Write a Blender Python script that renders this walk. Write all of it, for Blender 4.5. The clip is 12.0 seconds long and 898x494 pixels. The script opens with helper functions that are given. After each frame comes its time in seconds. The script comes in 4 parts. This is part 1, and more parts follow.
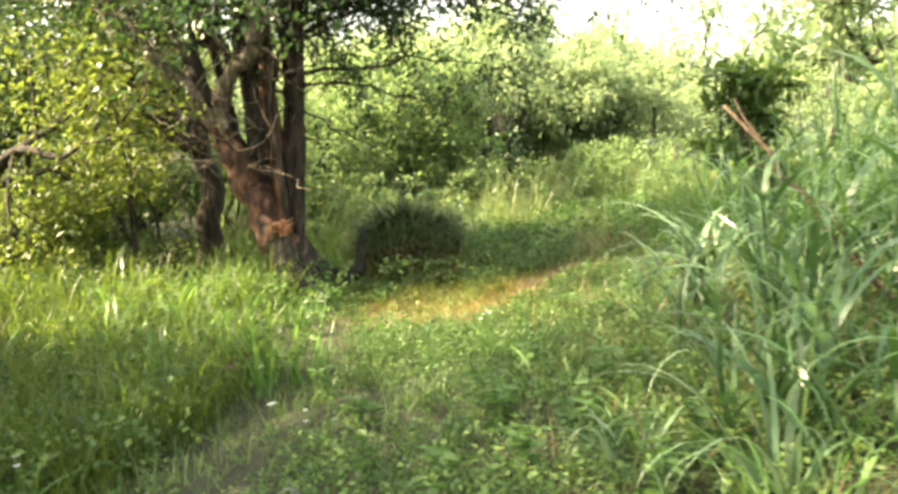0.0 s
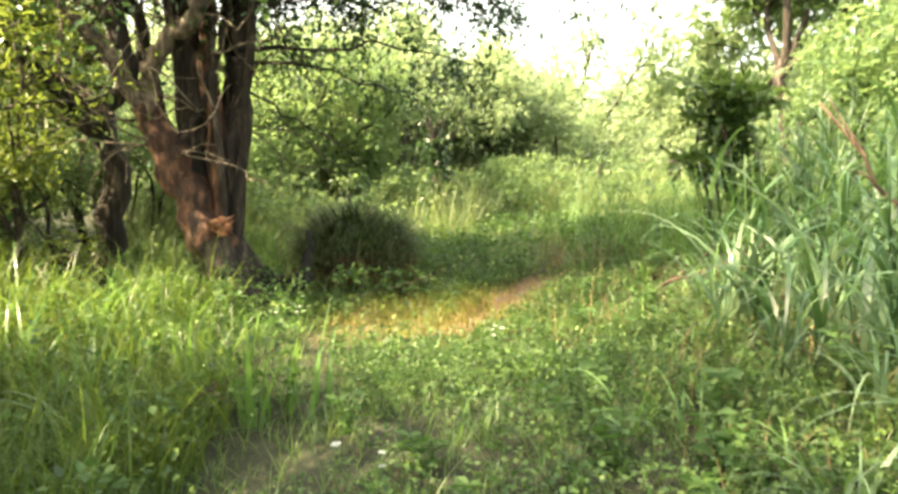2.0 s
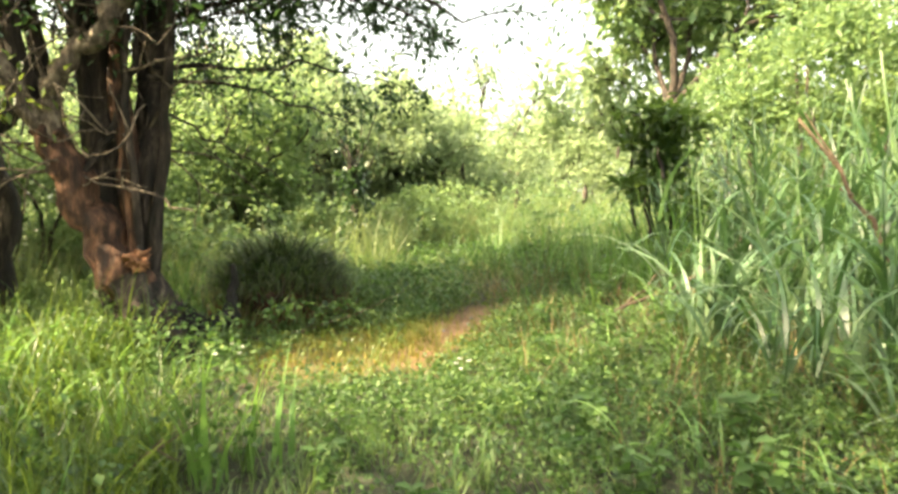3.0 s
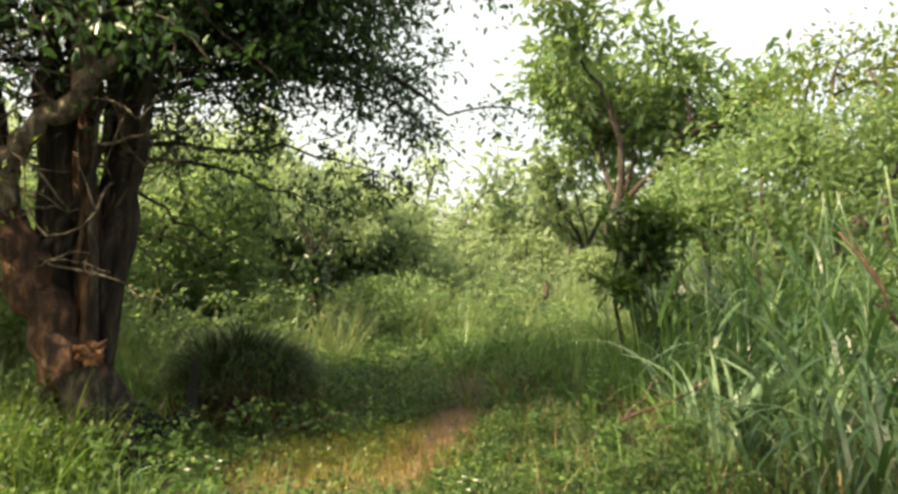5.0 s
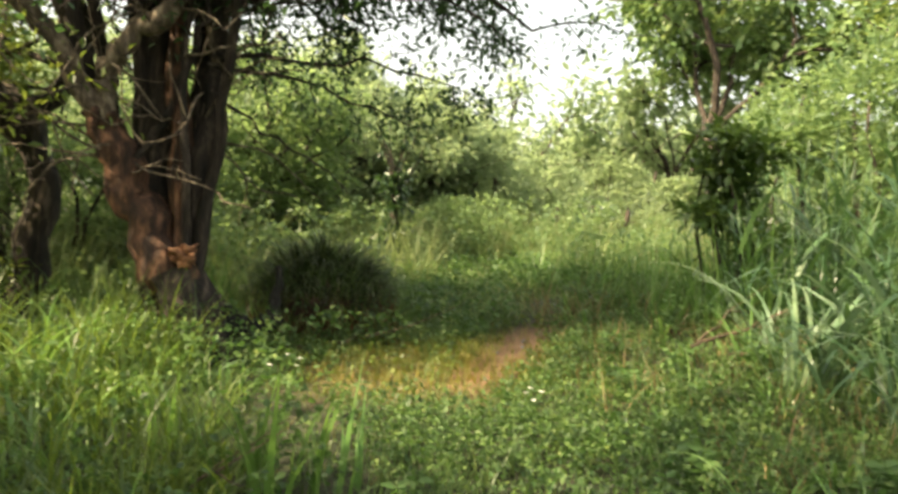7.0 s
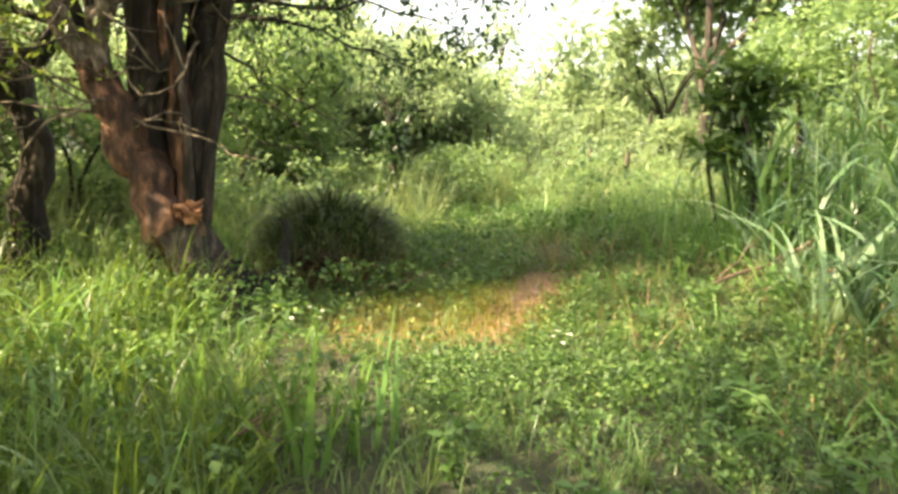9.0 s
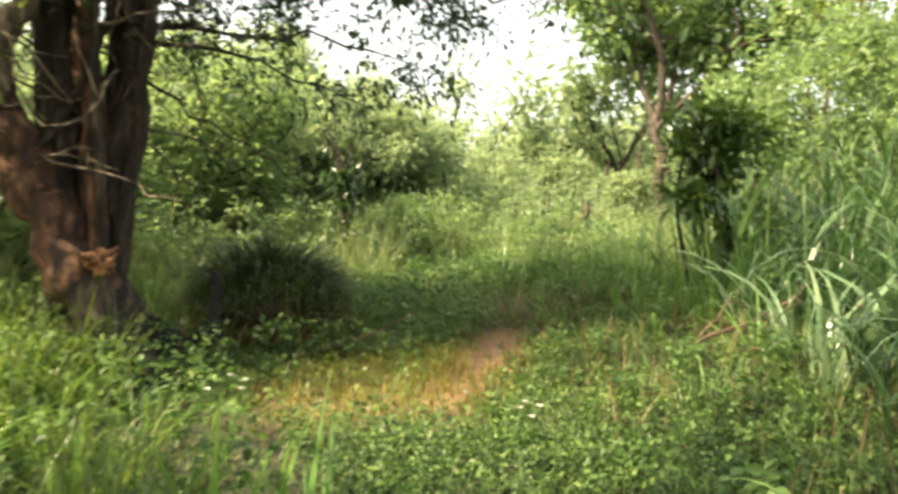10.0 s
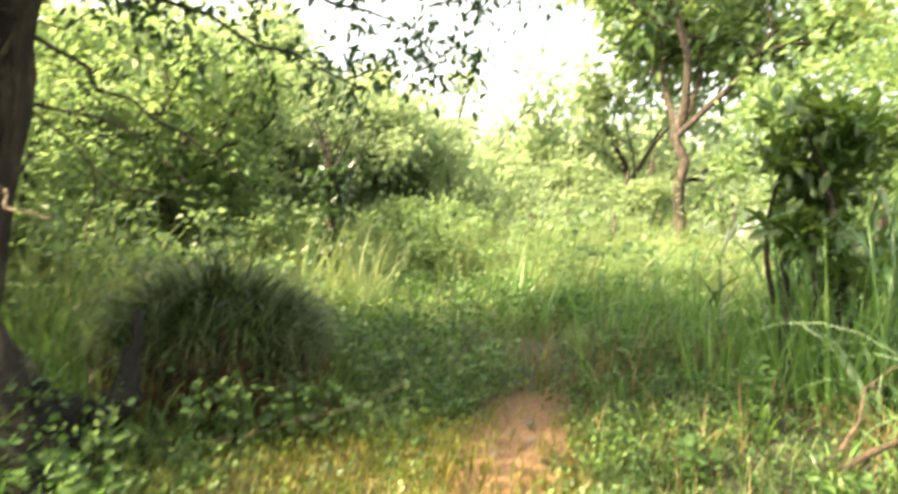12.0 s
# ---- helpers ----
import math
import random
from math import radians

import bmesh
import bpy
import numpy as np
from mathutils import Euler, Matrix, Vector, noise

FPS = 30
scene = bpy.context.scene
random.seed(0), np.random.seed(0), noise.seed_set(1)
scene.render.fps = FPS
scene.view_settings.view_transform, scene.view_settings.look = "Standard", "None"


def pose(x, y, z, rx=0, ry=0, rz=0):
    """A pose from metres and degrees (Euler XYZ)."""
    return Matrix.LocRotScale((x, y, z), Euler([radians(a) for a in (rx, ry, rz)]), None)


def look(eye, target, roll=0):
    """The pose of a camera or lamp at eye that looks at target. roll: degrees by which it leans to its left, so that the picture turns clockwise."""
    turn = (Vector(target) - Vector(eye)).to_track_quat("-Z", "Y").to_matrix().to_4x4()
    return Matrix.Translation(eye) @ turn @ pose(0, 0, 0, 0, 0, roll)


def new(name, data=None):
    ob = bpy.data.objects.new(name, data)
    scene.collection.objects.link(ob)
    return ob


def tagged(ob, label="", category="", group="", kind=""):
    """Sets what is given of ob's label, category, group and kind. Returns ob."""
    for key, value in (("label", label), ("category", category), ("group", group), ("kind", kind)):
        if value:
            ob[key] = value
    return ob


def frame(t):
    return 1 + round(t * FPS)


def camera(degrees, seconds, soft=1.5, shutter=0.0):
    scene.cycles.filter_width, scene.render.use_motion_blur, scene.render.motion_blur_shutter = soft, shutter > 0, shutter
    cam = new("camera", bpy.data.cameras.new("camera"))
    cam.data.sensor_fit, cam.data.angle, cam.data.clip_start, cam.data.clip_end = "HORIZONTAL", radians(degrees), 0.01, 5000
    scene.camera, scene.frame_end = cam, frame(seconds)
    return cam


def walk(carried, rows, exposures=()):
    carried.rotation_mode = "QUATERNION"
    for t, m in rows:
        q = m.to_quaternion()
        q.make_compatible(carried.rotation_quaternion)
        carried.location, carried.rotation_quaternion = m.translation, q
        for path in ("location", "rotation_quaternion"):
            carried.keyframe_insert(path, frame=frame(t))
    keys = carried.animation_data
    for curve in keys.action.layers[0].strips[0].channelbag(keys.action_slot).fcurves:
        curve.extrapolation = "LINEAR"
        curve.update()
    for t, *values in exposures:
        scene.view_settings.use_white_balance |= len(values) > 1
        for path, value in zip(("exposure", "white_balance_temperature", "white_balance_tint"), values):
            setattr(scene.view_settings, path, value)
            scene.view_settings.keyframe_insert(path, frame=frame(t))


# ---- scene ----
cam = camera(64.2, 12.0, soft=3.0, shutter=0.4)
METRES, EYE, TILT, LEAN, TURN = 6.0, 1.6, -7.0, 2.5, 0.0
ROWS = [
    (0.0, 0.0, 0.0, 0.0, 0.0, 0.0, 0.0),
    (0.5, -0.049, 0.0349, -0.008, 1.07, 0.01, -1.89),
    (1.0, -0.111, 0.062, -0.0141, -5.88, -0.59, 1.53),
    (1.5, -0.1554, 0.1196, -0.0186, -8.91, -0.96, 0.01),
    (2.0, -0.1903, 0.1546, -0.0192, -11.47, 1.62, -1.77),
    (2.5, -0.2376, 0.1908, -0.0222, -17.32, 2.74, -1.12),
    (3.0, -0.2556, 0.2357, -0.0243, -20.02, 4.36, 0.11),
    (4.8, -0.3059, 0.3169, -0.005, -25.0, 9.1, -1.03),
    (5.0, -0.3115, 0.3259, -0.0029, -25.56, 11.46, -1.16),
    (5.5, -0.3062, 0.3163, -0.0124, -17.76, 9.39, -3.2),
    (6.0, -0.3056, 0.3146, -0.0146, -15.66, 8.42, -4.01),
    (6.5, -0.3044, 0.3169, -0.0127, -17.77, 6.19, -4.24),
    (7.0, -0.3056, 0.3195, -0.0152, -19.46, 5.21, -4.08),
    (7.2, -0.3082, 0.3229, -0.0161, -21.1, 4.45, -3.85),
    (8.8, -0.3286, 0.3497, -0.0233, -21.75, 2.8, -2.05),
    (9.0, -0.3312, 0.3531, -0.0242, -20.22, 1.46, -1.83),
    (9.5, -0.3153, 0.3964, -0.0195, -18.23, 5.71, -3.96),
    (10.0, -0.2885, 0.4538, -0.0183, -23.79, 5.77, -1.76),
    (10.5, -0.2628, 0.5412, -0.0128, -28.41, 5.52, -1.2),
    (11.0, -0.2313, 0.6117, 0.0134, -20.21, 2.66, -3.92),
    (11.5, -0.2103, 0.6586, 0.0284, -19.7, 1.86, -4.85),
    (12.0, -0.1959, 0.7266, 0.0538, -24.29, 5.61, -3.91),
]
LIFT = 2.03
EXPOSURES = [(t, LIFT + e, 7200, 3) for t, e in [(0.0, 0.85), (3.0, 0.68), (5.0, -0.4), (6.5, -0.2), (7.0, -0.1), (9.0, 0.5), (9.5, 0.65), (10.0, 0.1), (10.5, -0.25), (11.0, 0.5), (11.5, 0.65), (12.0, 0.75)]]
walk(cam, [(t, pose(0, 0, EYE, TILT, LEAN, TURN) @ pose(METRES * x, METRES * y, METRES * z, 90 + pitch, roll, yaw)) for t, x, y, z, yaw, pitch, roll in ROWS], EXPOSURES)

# ---- sky and sun ----
SUN_BEARING, SUN_HEIGHT = -94.0, 40.0  # degrees from straight ahead, to the right; above the horizon
world = bpy.data.worlds.new("world")
scene.world = world
world.use_nodes = True
wn = world.node_tree.nodes
sky = wn.new("ShaderNodeTexSky")
sky.sky_type = "NISHITA"
sky.sun_disc = False
sky.sun_elevation = radians(SUN_HEIGHT)
sky.sun_rotation = radians(SUN_BEARING)
sky.air_density, sky.dust_density, sky.ozone_density = 0.8, 8.0, 0.3
wn["Background"].inputs["Strength"].default_value = 0.15
haze = wn.new("ShaderNodeMix")
haze.data_type = "RGBA"
haze.inputs["Factor"].default_value = 0.5
haze.inputs["B"].default_value = (3.7, 3.6, 3.3, 1)  # milky morning haze over the whole sky
world.node_tree.links.new(sky.outputs["Color"], haze.inputs["A"])
world.node_tree.links.new(haze.outputs["Result"], wn["Background"].inputs["Color"])
sun_data = bpy.data.lights.new("sun", "SUN")
sun_data.energy, sun_data.angle, sun_data.color = 4.5, radians(0.6), (1.0, 0.83, 0.58)
sun = new("sun", sun_data)
sb, sh = radians(SUN_BEARING), radians(SUN_HEIGHT)
sun.matrix_world = look((math.sin(sb) * math.cos(sh) * 40, math.cos(sb) * math.cos(sh) * 40, math.sin(sh) * 40), (0, 0, 0))


# ---- materials ----
def material(name):
    m = bpy.data.materials.new(name)
    m.use_nodes = True
    return m, m.node_tree.nodes, m.node_tree.links


def ramp(nodes, colours):
    r = nodes.new("ShaderNodeValToRGB")
    while len(r.color_ramp.elements) < len(colours):
        r.color_ramp.elements.new(0.5)
    for e, (p, c) in zip(r.color_ramp.elements, colours):
        e.position, e.color = p, (*c, 1)
    return r


def noise_tex(nodes, links, scale, detail=4.0, rough=0.6):
    co = nodes.new("ShaderNodeTexCoord")
    n = nodes.new("ShaderNodeTexNoise")
    n.inputs["Scale"].default_value = scale
    n.inputs["Detail"].default_value = detail
    n.inputs["Roughness"].default_value = rough
    links.new(co.outputs["Object"], n.inputs["Vector"])
    return n


def leaf_material(name, colours, translucency=0.4, rough=0.45, through_colour=None, per_object=False):
    """Leaf blades: colour varies from leaf to leaf and over broad patches; light passes through."""
    m, n, l = material(name)
    p = n["Principled BSDF"]
    r = ramp(n, colours)
    if per_object:
        pick = n.new("ShaderNodeObjectInfo").outputs["Random"]
    else:
        pick = n.new("ShaderNodeNewGeometry").outputs["Random Per Island"]
    patch = noise_tex(n, l, 0.9, 3.0)
    fine = noise_tex(n, l, 45.0, 2.0)
    mix = n.new("ShaderNodeMath")
    mix.operation = "MULTIPLY_ADD"
    l.new(patch.outputs["Fac"], mix.inputs[0])
    mix.inputs[1].default_value = 0.9
    half = n.new("ShaderNodeMath")
    half.operation = "MULTIPLY_ADD"
    l.new(pick, half.inputs[0])
    half.inputs[1].default_value, half.inputs[2].default_value = 0.75, -0.36
    l.new(half.outputs[0], mix.inputs[2])
    l.new(mix.outputs[0], r.inputs["Fac"])
    spot = n.new("ShaderNodeMix")
    spot.data_type, spot.blend_type = "RGBA", "MULTIPLY"
    spot.inputs["Factor"].default_value = 0.35
    l.new(r.outputs["Color"], spot.inputs["A"])
    l.new(fine.outputs["Color"], spot.inputs["B"])
    l.new(spot.outputs["Result"], p.inputs["Base Color"])
    p.inputs["Roughness"].default_value = rough
    p.inputs["Specular IOR Level"].default_value = 0.45
    t = n.new("ShaderNodeBsdfTranslucent")
    if through_colour:
        tm = n.new("ShaderNodeMix")
        tm.data_type = "RGBA"
        tm.inputs["Factor"].default_value = 0.55
        l.new(r.outputs["Color"], tm.inputs["A"])
        tm.inputs["B"].default_value = (*through_colour, 1)
        l.new(tm.outputs["Result"], t.inputs["Color"])
    else:
        l.new(r.outputs["Color"], t.inputs["Color"])
    s = n.new("ShaderNodeMixShader")
    s.inputs["Fac"].default_value = translucency
    l.new(p.outputs["BSDF"], s.inputs[1])
    l.new(t.outputs["BSDF"], s.inputs[2])
    l.new(s.outputs["Shader"], n["Material Output"].inputs["Surface"])
    return m


def rough_material(name, colours, scale, rough=0.9, bump=0.5, bump_scale=30.0, stretch=None):
    m, n, l = material(name)
    p = n["Principled BSDF"]
    a = noise_tex(n, l, scale, 8.0, 0.65)
    b = noise_tex(n, l, bump_scale, 6.0, 0.7)
    if stretch:
        for t in (a, b):
            mp = n.new("ShaderNodeMapping")
            mp.inputs["Scale"].default_value = stretch
            co = n.new("ShaderNodeTexCoord")
            l.new(co.outputs["Object"], mp.inputs["Vector"])
            l.new(mp.outputs["Vector"], t.inputs["Vector"])
    r = ramp(n, colours)
    l.new(a.outputs["Fac"], r.inputs["Fac"])
    l.new(r.outputs["Color"], p.inputs["Base Color"])
    p.inputs["Roughness"].default_value = rough
    bp = n.new("ShaderNodeBump")
    bp.inputs["Strength"].default_value = bump
    bp.inputs["Distance"].default_value = 0.03
    l.new(b.outputs["Fac"], bp.inputs["Height"])
    l.new(bp.outputs["Normal"], p.inputs["Normal"])
    return m


M_BLADE = leaf_material("tall_grass_blade", [(0.1, (0.022, 0.055, 0.022)), (0.5, (0.05, 0.11, 0.038)), (0.85, (0.105, 0.175, 0.06)), (1.0, (0.22, 0.22, 0.09))], 0.28, 0.36, (0.14, 0.26, 0.05), True)
# lighter green tufts, with the bright light on them added to the colour
M_BLADE_LIGHT = leaf_material("lit_light_green_grass_blade", [(0.1, (0.06, 0.14, 0.035)), (0.5, (0.12, 0.24, 0.06)), (0.85, (0.2, 0.33, 0.1)), (1.0, (0.3, 0.36, 0.14))], 0.38, 0.36, (0.26, 0.42, 0.07), True)
M_GRASS = leaf_material("field_grass_blade", [(0.1, (0.05, 0.1, 0.035)), (0.5, (0.12, 0.2, 0.065)), (0.85, (0.22, 0.29, 0.11)), (1.0, (0.38, 0.33, 0.17))], 0.4, 0.42, (0.26, 0.36, 0.08))
# bank grass, with sunlight painted in as a yellower green
M_GRASS_LIT = leaf_material("sunlit_yellow_grass_blade", [(0.1, (0.024, 0.055, 0.01)), (0.5, (0.065, 0.115, 0.02)), (0.85, (0.155, 0.205, 0.036)), (1.0, (0.33, 0.25, 0.09))], 0.42, 0.45, (0.3, 0.42, 0.06))
M_DRY = leaf_material("dry_straw", [(0.1, (0.12, 0.08, 0.035)), (0.5, (0.25, 0.18, 0.08)), (1.0, (0.4, 0.3, 0.15))], 0.3, 0.7)
M_DRY_BLADE = leaf_material("rust_brown_dead_blade", [(0.1, (0.05, 0.025, 0.012)), (0.5, (0.13, 0.07, 0.03)), (1.0, (0.26, 0.17, 0.08))], 0.25, 0.7, None, True)
M_RED_DRY = leaf_material("reddish_dry_stem", [(0.1, (0.06, 0.02, 0.01)), (0.5, (0.14, 0.055, 0.025)), (1.0, (0.28, 0.13, 0.06))], 0.2, 0.7)
M_SHORT = leaf_material("short_trodden_grass", [(0.1, (0.07, 0.105, 0.018)), (0.45, (0.16, 0.18, 0.03)), (0.75, (0.27, 0.22, 0.05)), (1.0, (0.4, 0.24, 0.085))], 0.35, 0.6, (0.3, 0.3, 0.06))
M_WEED = leaf_material("ground_weed_leaf", [(0.15, (0.025, 0.055, 0.016)), (0.45, (0.072, 0.14, 0.036)), (0.75, (0.125, 0.2, 0.048)), (0.95, (0.18, 0.24, 0.056)), (1.0, (0.24, 0.25, 0.07))], 0.32, 0.56, (0.16, 0.32, 0.06))
M_LEAF = leaf_material("tree_leaf", [(0.1, (0.03, 0.06, 0.02)), (0.5, (0.055, 0.11, 0.03)), (1.0, (0.12, 0.18, 0.045))], 0.35, 0.35, (0.2, 0.3, 0.04))
M_LEAF_DARK = leaf_material("dark_shrub_leaf", [(0.1, (0.018, 0.04, 0.018)), (0.5, (0.035, 0.075, 0.03)), (1.0, (0.08, 0.13, 0.05))], 0.25, 0.35, (0.1, 0.2, 0.04))
# sunlit copy of the tree leaf: the sun's yellow is in the colour
M_LEAF_YELLOW = leaf_material("sunlit_yellow_leaf", [(0.1, (0.04, 0.085, 0.02)), (0.5, (0.095, 0.15, 0.032)), (1.0, (0.22, 0.24, 0.05))], 0.4, 0.4, (0.28, 0.34, 0.05))
# green lightened to carry the thin haze over the thicket
M_LEAF_MID = leaf_material("hazed_thicket_leaf", [(0.1, (0.06, 0.115, 0.055)), (0.5, (0.14, 0.23, 0.1)), (1.0, (0.27, 0.35, 0.16))], 0.55, 0.45, (0.32, 0.43, 0.13))
M_GRASS_PALE = leaf_material("pale_seeding_grass_blade", [(0.1, (0.09, 0.14, 0.05)), (0.5, (0.18, 0.24, 0.09)), (0.85, (0.29, 0.32, 0.14)), (1.0, (0.42, 0.36, 0.2))], 0.42, 0.5, (0.34, 0.4, 0.13))
# grass of the unlit mound: its shade is put into the green
M_GRASS_SHADE = leaf_material("shaded_hanging_grass_blade", [(0.1, (0.02, 0.034, 0.011)), (0.5, (0.055, 0.078, 0.024)), (0.85, (0.11, 0.125, 0.04)), (1.0, (0.2, 0.13, 0.06))], 0.2, 0.55, (0.06, 0.11, 0.025))
M_LEAF_BROAD = leaf_material("broad_tree_leaf", [(0.1, (0.07, 0.125, 0.055)), (0.5, (0.13, 0.22, 0.085)), (0.9, (0.25, 0.33, 0.13)), (1.0, (0.3, 0.28, 0.12))], 0.4, 0.38, (0.26, 0.36, 0.09))
# distance haze is put into this leaf colour as a paler green
M_LEAF_HAZE = leaf_material("haze_paled_leaf", [(0.1, (0.15, 0.22, 0.13)), (0.5, (0.24, 0.33, 0.18)), (1.0, (0.36, 0.43, 0.24))], 0.6, 0.5, (0.38, 0.46, 0.2))
M_BARK = rough_material("dark_fissured_bark", [(0.38, (0.009, 0.007, 0.005)), (0.52, (0.03, 0.021, 0.015)), (0.7, (0.14, 0.105, 0.078))], 12.0, 0.9, 1.0, 30.0, (1.0, 1.0, 0.22))
M_BARK_RED = rough_material("reddish_bark", [(0.38, (0.016, 0.009, 0.006)), (0.5, (0.07, 0.032, 0.018)), (0.66, (0.26, 0.13, 0.075))], 11.0, 0.85, 1.0, 28.0, (1.0, 1.0, 0.25))
M_BARK_PALE = rough_material("pale_grey_bark", [(0.36, (0.03, 0.022, 0.016)), (0.52, (0.12, 0.09, 0.062)), (0.7, (0.34, 0.28, 0.21))], 14.0, 0.85, 0.6, 40.0, (1.0, 1.0, 0.4))
M_TWIG = rough_material("dry_brown_twig", [(0.36, (0.03, 0.018, 0.011)), (0.52, (0.085, 0.055, 0.035)), (0.7, (0.19, 0.135, 0.09))], 14.0, 0.9, 0.6, 40.0, (1.0, 1.0, 0.4))
M_CHAR = rough_material("blackened_bark", [(0.3, (0.005, 0.0045, 0.004)), (0.55, (0.012, 0.01, 0.009)), (0.8, (0.04, 0.032, 0.027))], 9.0, 0.95, 1.0, 26.0, (1.0, 1.0, 0.4))
M_CUT = rough_material("torn_orange_wood", [(0.35, (0.08, 0.03, 0.015)), (0.52, (0.3, 0.13, 0.06)), (0.72, (0.58, 0.34, 0.18))], 18.0, 0.8, 0.8, 50.0)
# reddish earth, darkened in colour for the shade of the hollow
M_EARTH = rough_material("shaded_reddish_earth", [(0.35, (0.012, 0.007, 0.004)), (0.52, (0.035, 0.018, 0.01)), (0.72, (0.11, 0.055, 0.03))], 7.0, 0.95, 1.0, 24.0)
M_STONE = rough_material("grey_stone", [(0.3, (0.1, 0.1, 0.105)), (0.6, (0.18, 0.175, 0.18)), (0.8, (0.27, 0.26, 0.26))], 4.0, 0.9, 0.6, 20.0)


# ---- the lie of the land ----
PATH = [(0.0, 0.0), (-0.3, 0.2), (-0.95, 0.7), (-1.5, 1.35), (-1.9, 1.9), (-2.0, 2.1), (-1.75, 2.7), (-1.55, 3.3), (-1.3, 3.8), (-1.15, 4.5)]
CLEARING = (0.88, 7.95)  # the bare, trodden patch


def land(x, y):
    """Height of the ground."""
    x, y = np.asarray(x, float), np.asarray(y, float)
    d = np.hypot(x + 1.0, y - 2.0)
    rise = 0.05 * np.clip(d - 10.0, 0, 30) + 0.01 * np.clip(d - 40, 0, 60)
    rise *= np.clip((y + 2) / 8, 0, 1)
    side = x + 0.2
    side = np.where(side < 0, side * np.clip((8.0 - y) / 3.0, 0, 1), side)
    slope = 0.15 * np.clip(side, -2.2, 2.6) * np.exp(-np.clip(np.hypot(x, y - 5) - 6, 0, 99) / 8)
    bumps = 0.035 * np.sin(1.7 * x + 0.6 * y) * np.sin(1.3 * y - 0.5 * x) + 0.02 * np.sin(4.1 * x + 1.3) * np.sin(3.7 * y)
    return rise + slope + bumps


def near_path(x, y):
    best = np.full(np.shape(x), 99.0)
    for (ax, ay), (bx, by) in zip(PATH, PATH[1:]):
        vx, vy = bx - ax, by - ay
        t = np.clip(((x - ax) * vx + (y - ay) * vy) / (vx * vx + vy * vy), 0, 1)
        best = np.minimum(best, np.hypot(x - ax - t * vx, y - ay - t * vy))
    return best


def patch(x, y):
    """1 in the middle of the bare patch, 0 outside it; it runs on as a faint track into the grass."""
    a = radians(-37)
    u, v = x - CLEARING[0], y - CLEARING[1]
    p, q = u * math.cos(a) + v * math.sin(a), -u * math.sin(a) + v * math.cos(a)
    return np.exp(-(p / 0.29) ** 2 - (q / 1.2) ** 2)


# ---- mesh tools ----
def mesh_from(name, verts, quads, mat, parent=None, smooth=False, label=""):
    """One mesh object from arrays of corners and four-sided faces."""
    me = bpy.data.meshes.new(name)
    verts, quads = np.asarray(verts, np.float32), np.asarray(quads, np.int32)
    me.vertices.add(len(verts))
    me.vertices.foreach_set("co", verts.ravel())
    me.loops.add(quads.size)
    me.loops.foreach_set("vertex_index", quads.ravel())
    me.polygons.add(len(quads))
    me.polygons.foreach_set("loop_start", np.arange(0, quads.size, 4, dtype=np.int32))
    me.polygons.foreach_set("loop_total", np.full(len(quads), 4, np.int32))
    if smooth:
        me.polygons.foreach_set("use_smooth", np.ones(len(quads), bool))
    me.update(calc_edges=True)
    me.materials.append(mat)
    ob = new(name, me)
    if parent:
        ob.parent = parent
    if label:
        ob["label"] = label
    return ob


def part(name, bm, mat, parent=None, label="", smooth=True):
    me = bpy.data.meshes.new(name)
    bm.to_mesh(me)
    bm.free()
    for p in me.polygons:
        p.use_smooth = smooth
    me.materials.append(mat)
    ob = new(name, me)
    if parent:
        ob.parent = parent
    if label:
        ob["label"] = label
    return ob


def join(pieces):
    """Several (verts, quads) as one."""
    vs, qs, k = [], [], 0
    for v, q in pieces:
        vs.append(v)
        qs.append(q + k)
        k += len(v)
    return np.concatenate(vs), np.concatenate(qs)


